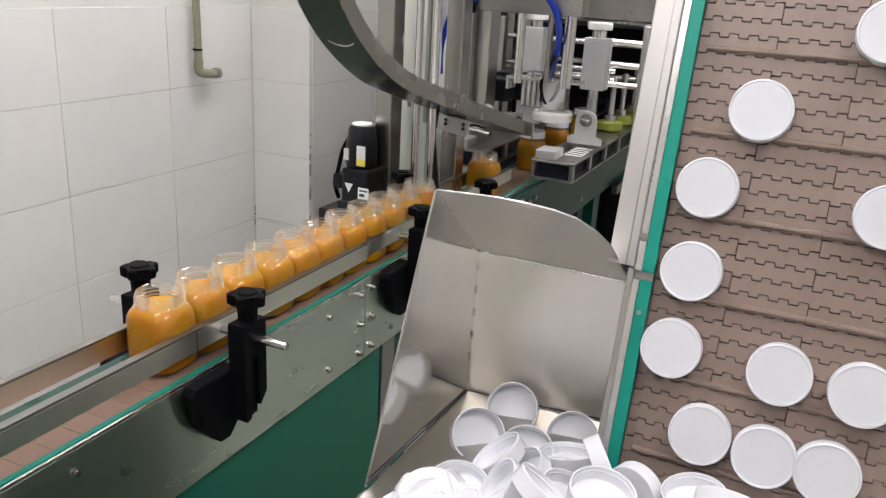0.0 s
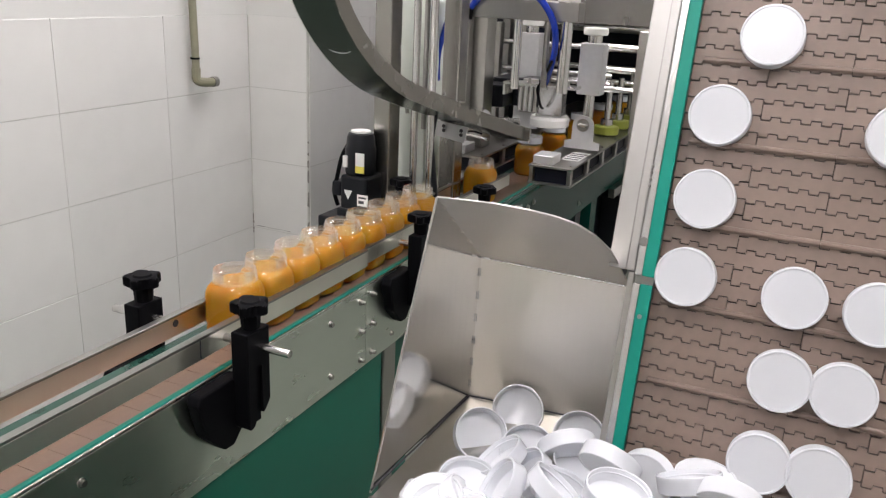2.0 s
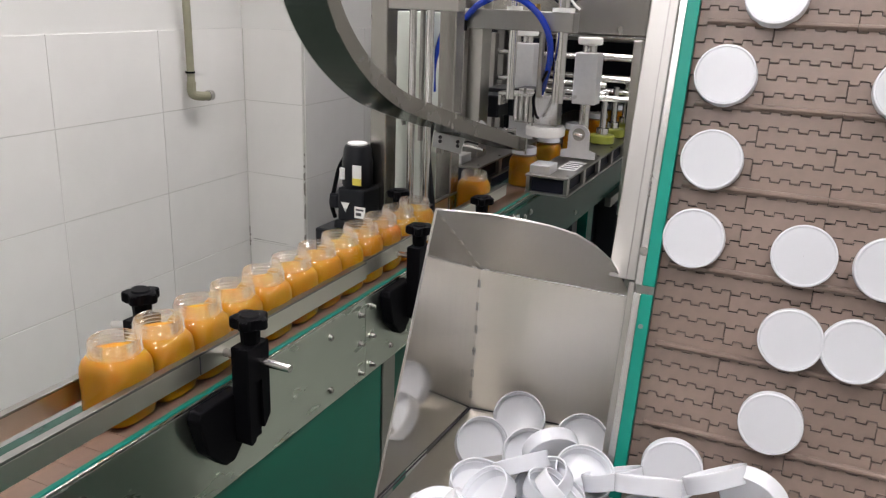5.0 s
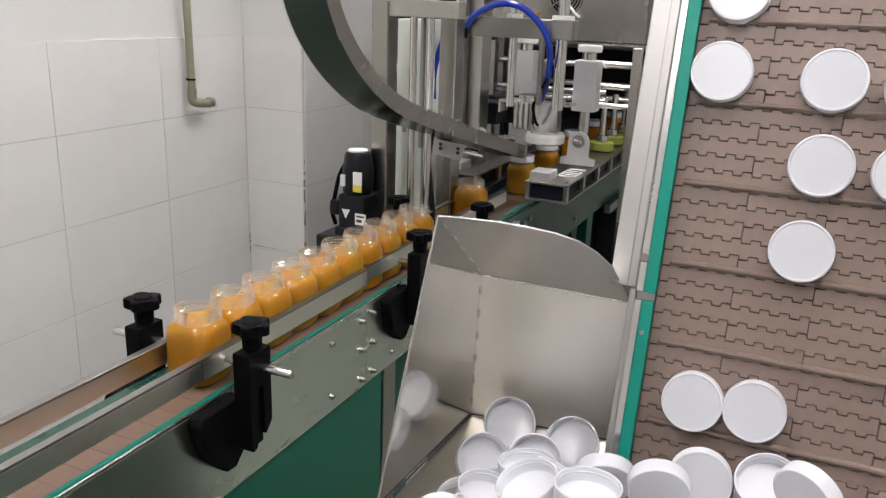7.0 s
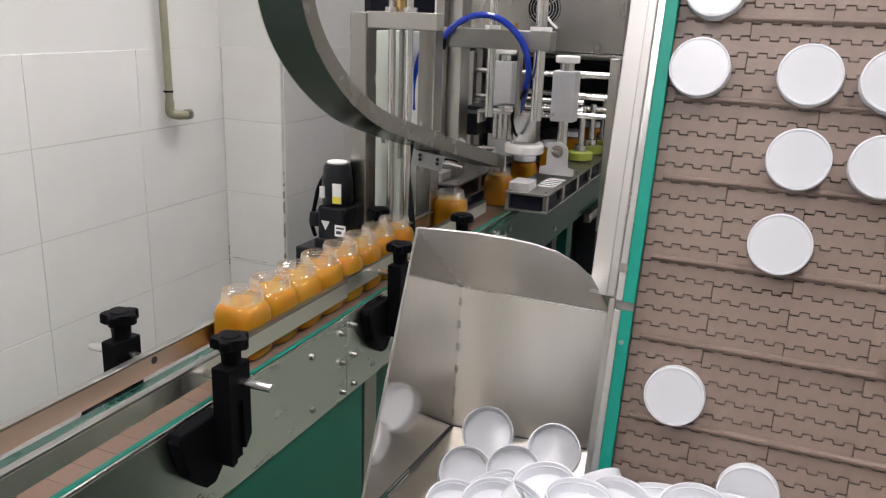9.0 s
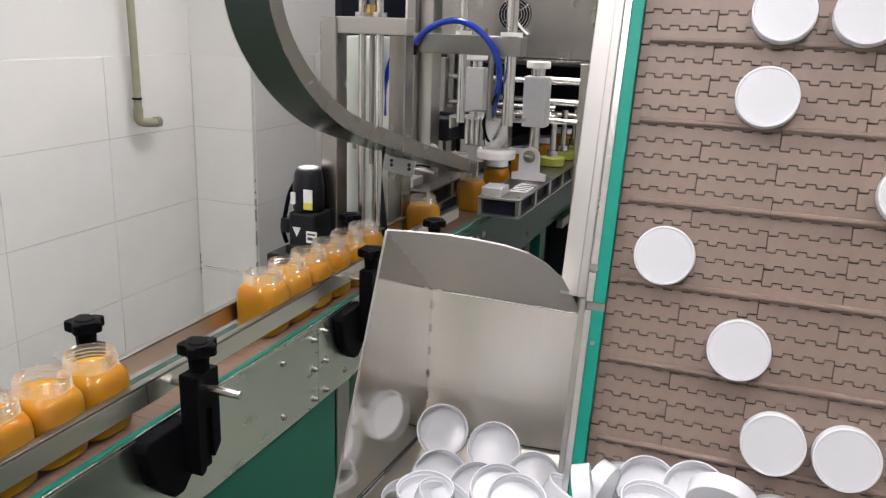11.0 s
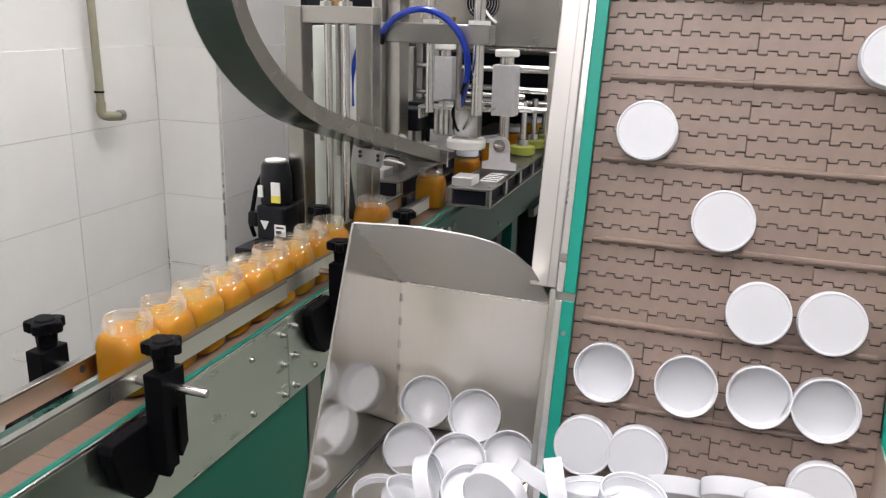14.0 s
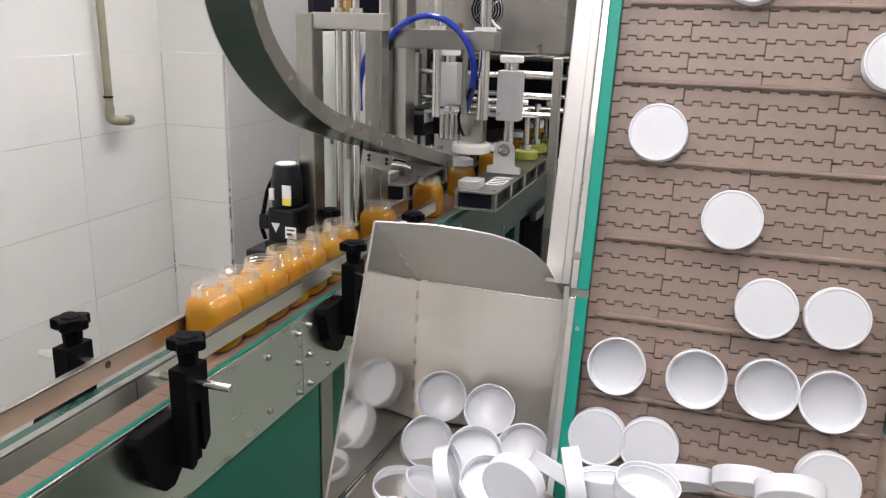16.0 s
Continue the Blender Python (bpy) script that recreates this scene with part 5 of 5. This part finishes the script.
    walk(heap[11], [(0, pose(0.696, -0.351, 0.879, 171, -0, 124)), (1.6, pose(0.696, -0.351, 0.879, 171, -0, 124)), (1.9, pose(0.688, -0.354, 0.898, 164, 15, 93)), (2.2, pose(0.679, -0.357, 0.907, 149, 23, 58)), (2.5, pose(0.671, -0.360, 0.906, 131, 21, 21)), (4.3, pose(0.671, -0.360, 0.906, 131, 21, 21)), (4.93, pose(0.700, -0.346, 0.919, 146, 17, 68)), (5.57, pose(0.729, -0.332, 0.921, 153, 3, 111)), (6.2, pose(0.757, -0.318, 0.914, 149, -11, 153)), (7.1, pose(0.757, -0.318, 0.914, 149, -11, 153)), (7.4, pose(0.705, -0.385, 0.921, 170, -3, 130)), (9.3, pose(0.705, -0.385, 0.921, 170, -3, 130)), (11.2, pose(0.732, -0.319, 0.906, 143, -13, 160)), (12.3, pose(0.732, -0.319, 0.906, 143, -13, 160)), (12.67, pose(0.756, -0.322, 0.921, 153, -3, 117)), (13.03, pose(0.779, -0.325, 0.926, 153, 11, 75)), (13.4, pose(0.802, -0.327, 0.920, 144, 22, 30)), (16, pose(0.802, -0.327, 0.920, 144, 22, 30))])
    walk(heap[12], [(0, pose(0.499, -0.446, 0.874, 123, 3, 117)), (1.6, pose(0.499, -0.446, 0.874, 123, 3, 117)), (2.5, pose(0.487, -0.452, 0.890, 124, 3, 117)), (4.3, pose(0.487, -0.452, 0.890, 124, 3, 117)), (6.2, pose(0.427, -0.386, 0.830, 168, -11, 153)), (7.1, pose(0.427, -0.386, 0.830, 168, -11, 153)), (7.4, pose(0.517, -0.478, 0.923, 167, -11, 152)), (9.3, pose(0.517, -0.478, 0.923, 167, -11, 152)), (11.2, pose(0.515, -0.343, 0.865, 154, -17, 173)), (12.3, pose(0.515, -0.343, 0.865, 154, -17, 173)), (12.67, pose(0.530, -0.363, 0.887, 125, -32, -123)), (13.03, pose(0.546, -0.382, 0.898, 97, -14, -61)), (13.4, pose(0.561, -0.402, 0.900, 98, 16, -10)), (16, pose(0.561, -0.402, 0.900, 98, 16, -10))])
    walk(heap[13], [(0, pose(0.574, -0.396, 0.868, -164, -9, 146)), (1.6, pose(0.574, -0.396, 0.868, -164, -9, 146)), (2.5, pose(0.539, -0.400, 0.883, -169, -16, 170)), (4.3, pose(0.539, -0.400, 0.883, -169, -16, 170)), (6.2, pose(0.556, -0.371, 0.867, -170, -16, 170)), (7.1, pose(0.556, -0.371, 0.867, -170, -16, 170)), (7.4, pose(0.573, -0.395, 0.889, -172, -17, 175)), (9.3, pose(0.573, -0.395, 0.889, -172, -17, 175)), (9.93, pose(0.590, -0.378, 0.901, 168, 12, 150)), (10.57, pose(0.607, -0.361, 0.903, 134, 27, 113)), (11.2, pose(0.624, -0.345, 0.895, 98, 17, 73)), (12.3, pose(0.624, -0.345, 0.895, 98, 17, 73)), (13.4, pose(0.653, -0.357, 0.902, 173, 13, 87)), (16, pose(0.653, -0.357, 0.902, 173, 13, 87))])
    walk(heap[14], [(0, pose(0.561, -0.456, 0.901, 139, 3, -49)), (1.6, pose(0.561, -0.456, 0.901, 139, 3, -49)), (2.5, pose(0.579, -0.423, 0.902, 138, 2, -52)), (4.3, pose(0.579, -0.423, 0.902, 138, 2, -52)), (6.2, pose(0.529, -0.385, 0.863, 138, 1, -54)), (7.1, pose(0.529, -0.385, 0.863, 138, 1, -54)), (7.4, pose(0.564, -0.477, 0.933, 138, -0, -56)), (9.3, pose(0.564, -0.477, 0.933, 138, -0, -56)), (9.93, pose(0.610, -0.447, 0.939, 146, -17, -107)), (10.57, pose(0.656, -0.416, 0.935, 166, -21, -163)), (11.2, pose(0.702, -0.386, 0.921, -179, -8, 144)), (16, pose(0.702, -0.386, 0.921, -179, -8, 144))])
    walk(heap[15], [(0, pose(0.615, -0.439, 0.906, 177, -11, 151)), (1.6, pose(0.615, -0.439, 0.906, 177, -11, 151)), (2.5, pose(0.641, -0.421, 0.919, -164, 5, 112)), (4.3, pose(0.641, -0.421, 0.919, -164, 5, 112)), (4.93, pose(0.642, -0.394, 0.920, 172, 27, 87)), (5.57, pose(0.643, -0.367, 0.911, 136, 34, 50)), (6.2, pose(0.645, -0.340, 0.892, 103, 21, 16)), (7.1, pose(0.645, -0.340, 0.892, 103, 21, 16)), (7.2, pose(0.641, -0.362, 0.911, 135, 33, 68)), (7.3, pose(0.637, -0.384, 0.919, 165, 18, 118)), (7.4, pose(0.633, -0.406, 0.918, 175, -12, 155)), (9.3, pose(0.633, -0.406, 0.918, 175, -12, 155)), (9.93, pose(0.634, -0.410, 0.931, 152, -31, -164)), (10.57, pose(0.635, -0.415, 0.934, 120, -29, -114)), (11.2, pose(0.636, -0.419, 0.927, 100, -7, -75)), (16, pose(0.636, -0.419, 0.927, 100, -7, -75))])
    walk(heap[16], [(0, pose(0.736, -0.402, 0.913, 135, 21, 17)), (1.6, pose(0.736, -0.402, 0.913, 135, 21, 17)), (2.5, pose(0.728, -0.332, 0.889, 109, 17, -6)), (4.3, pose(0.728, -0.332, 0.889, 109, 17, -6)), (6.2, pose(0.800, -0.354, 0.936, 105, 10, -29)), (7.1, pose(0.800, -0.354, 0.936, 105, 10, -29)), (7.4, pose(0.756, -0.327, 0.897, 136, 21, 13)), (9.3, pose(0.756, -0.327, 0.897, 136, 21, 13)), (11.2, pose(0.761, -0.353, 0.929, 118, 19, 2)), (12.3, pose(0.761, -0.353, 0.929, 118, 19, 2)), (13.4, pose(0.844, -0.364, 0.934, 133, 21, 22)), (16, pose(0.844, -0.364, 0.934, 133, 21, 22))])


motions()
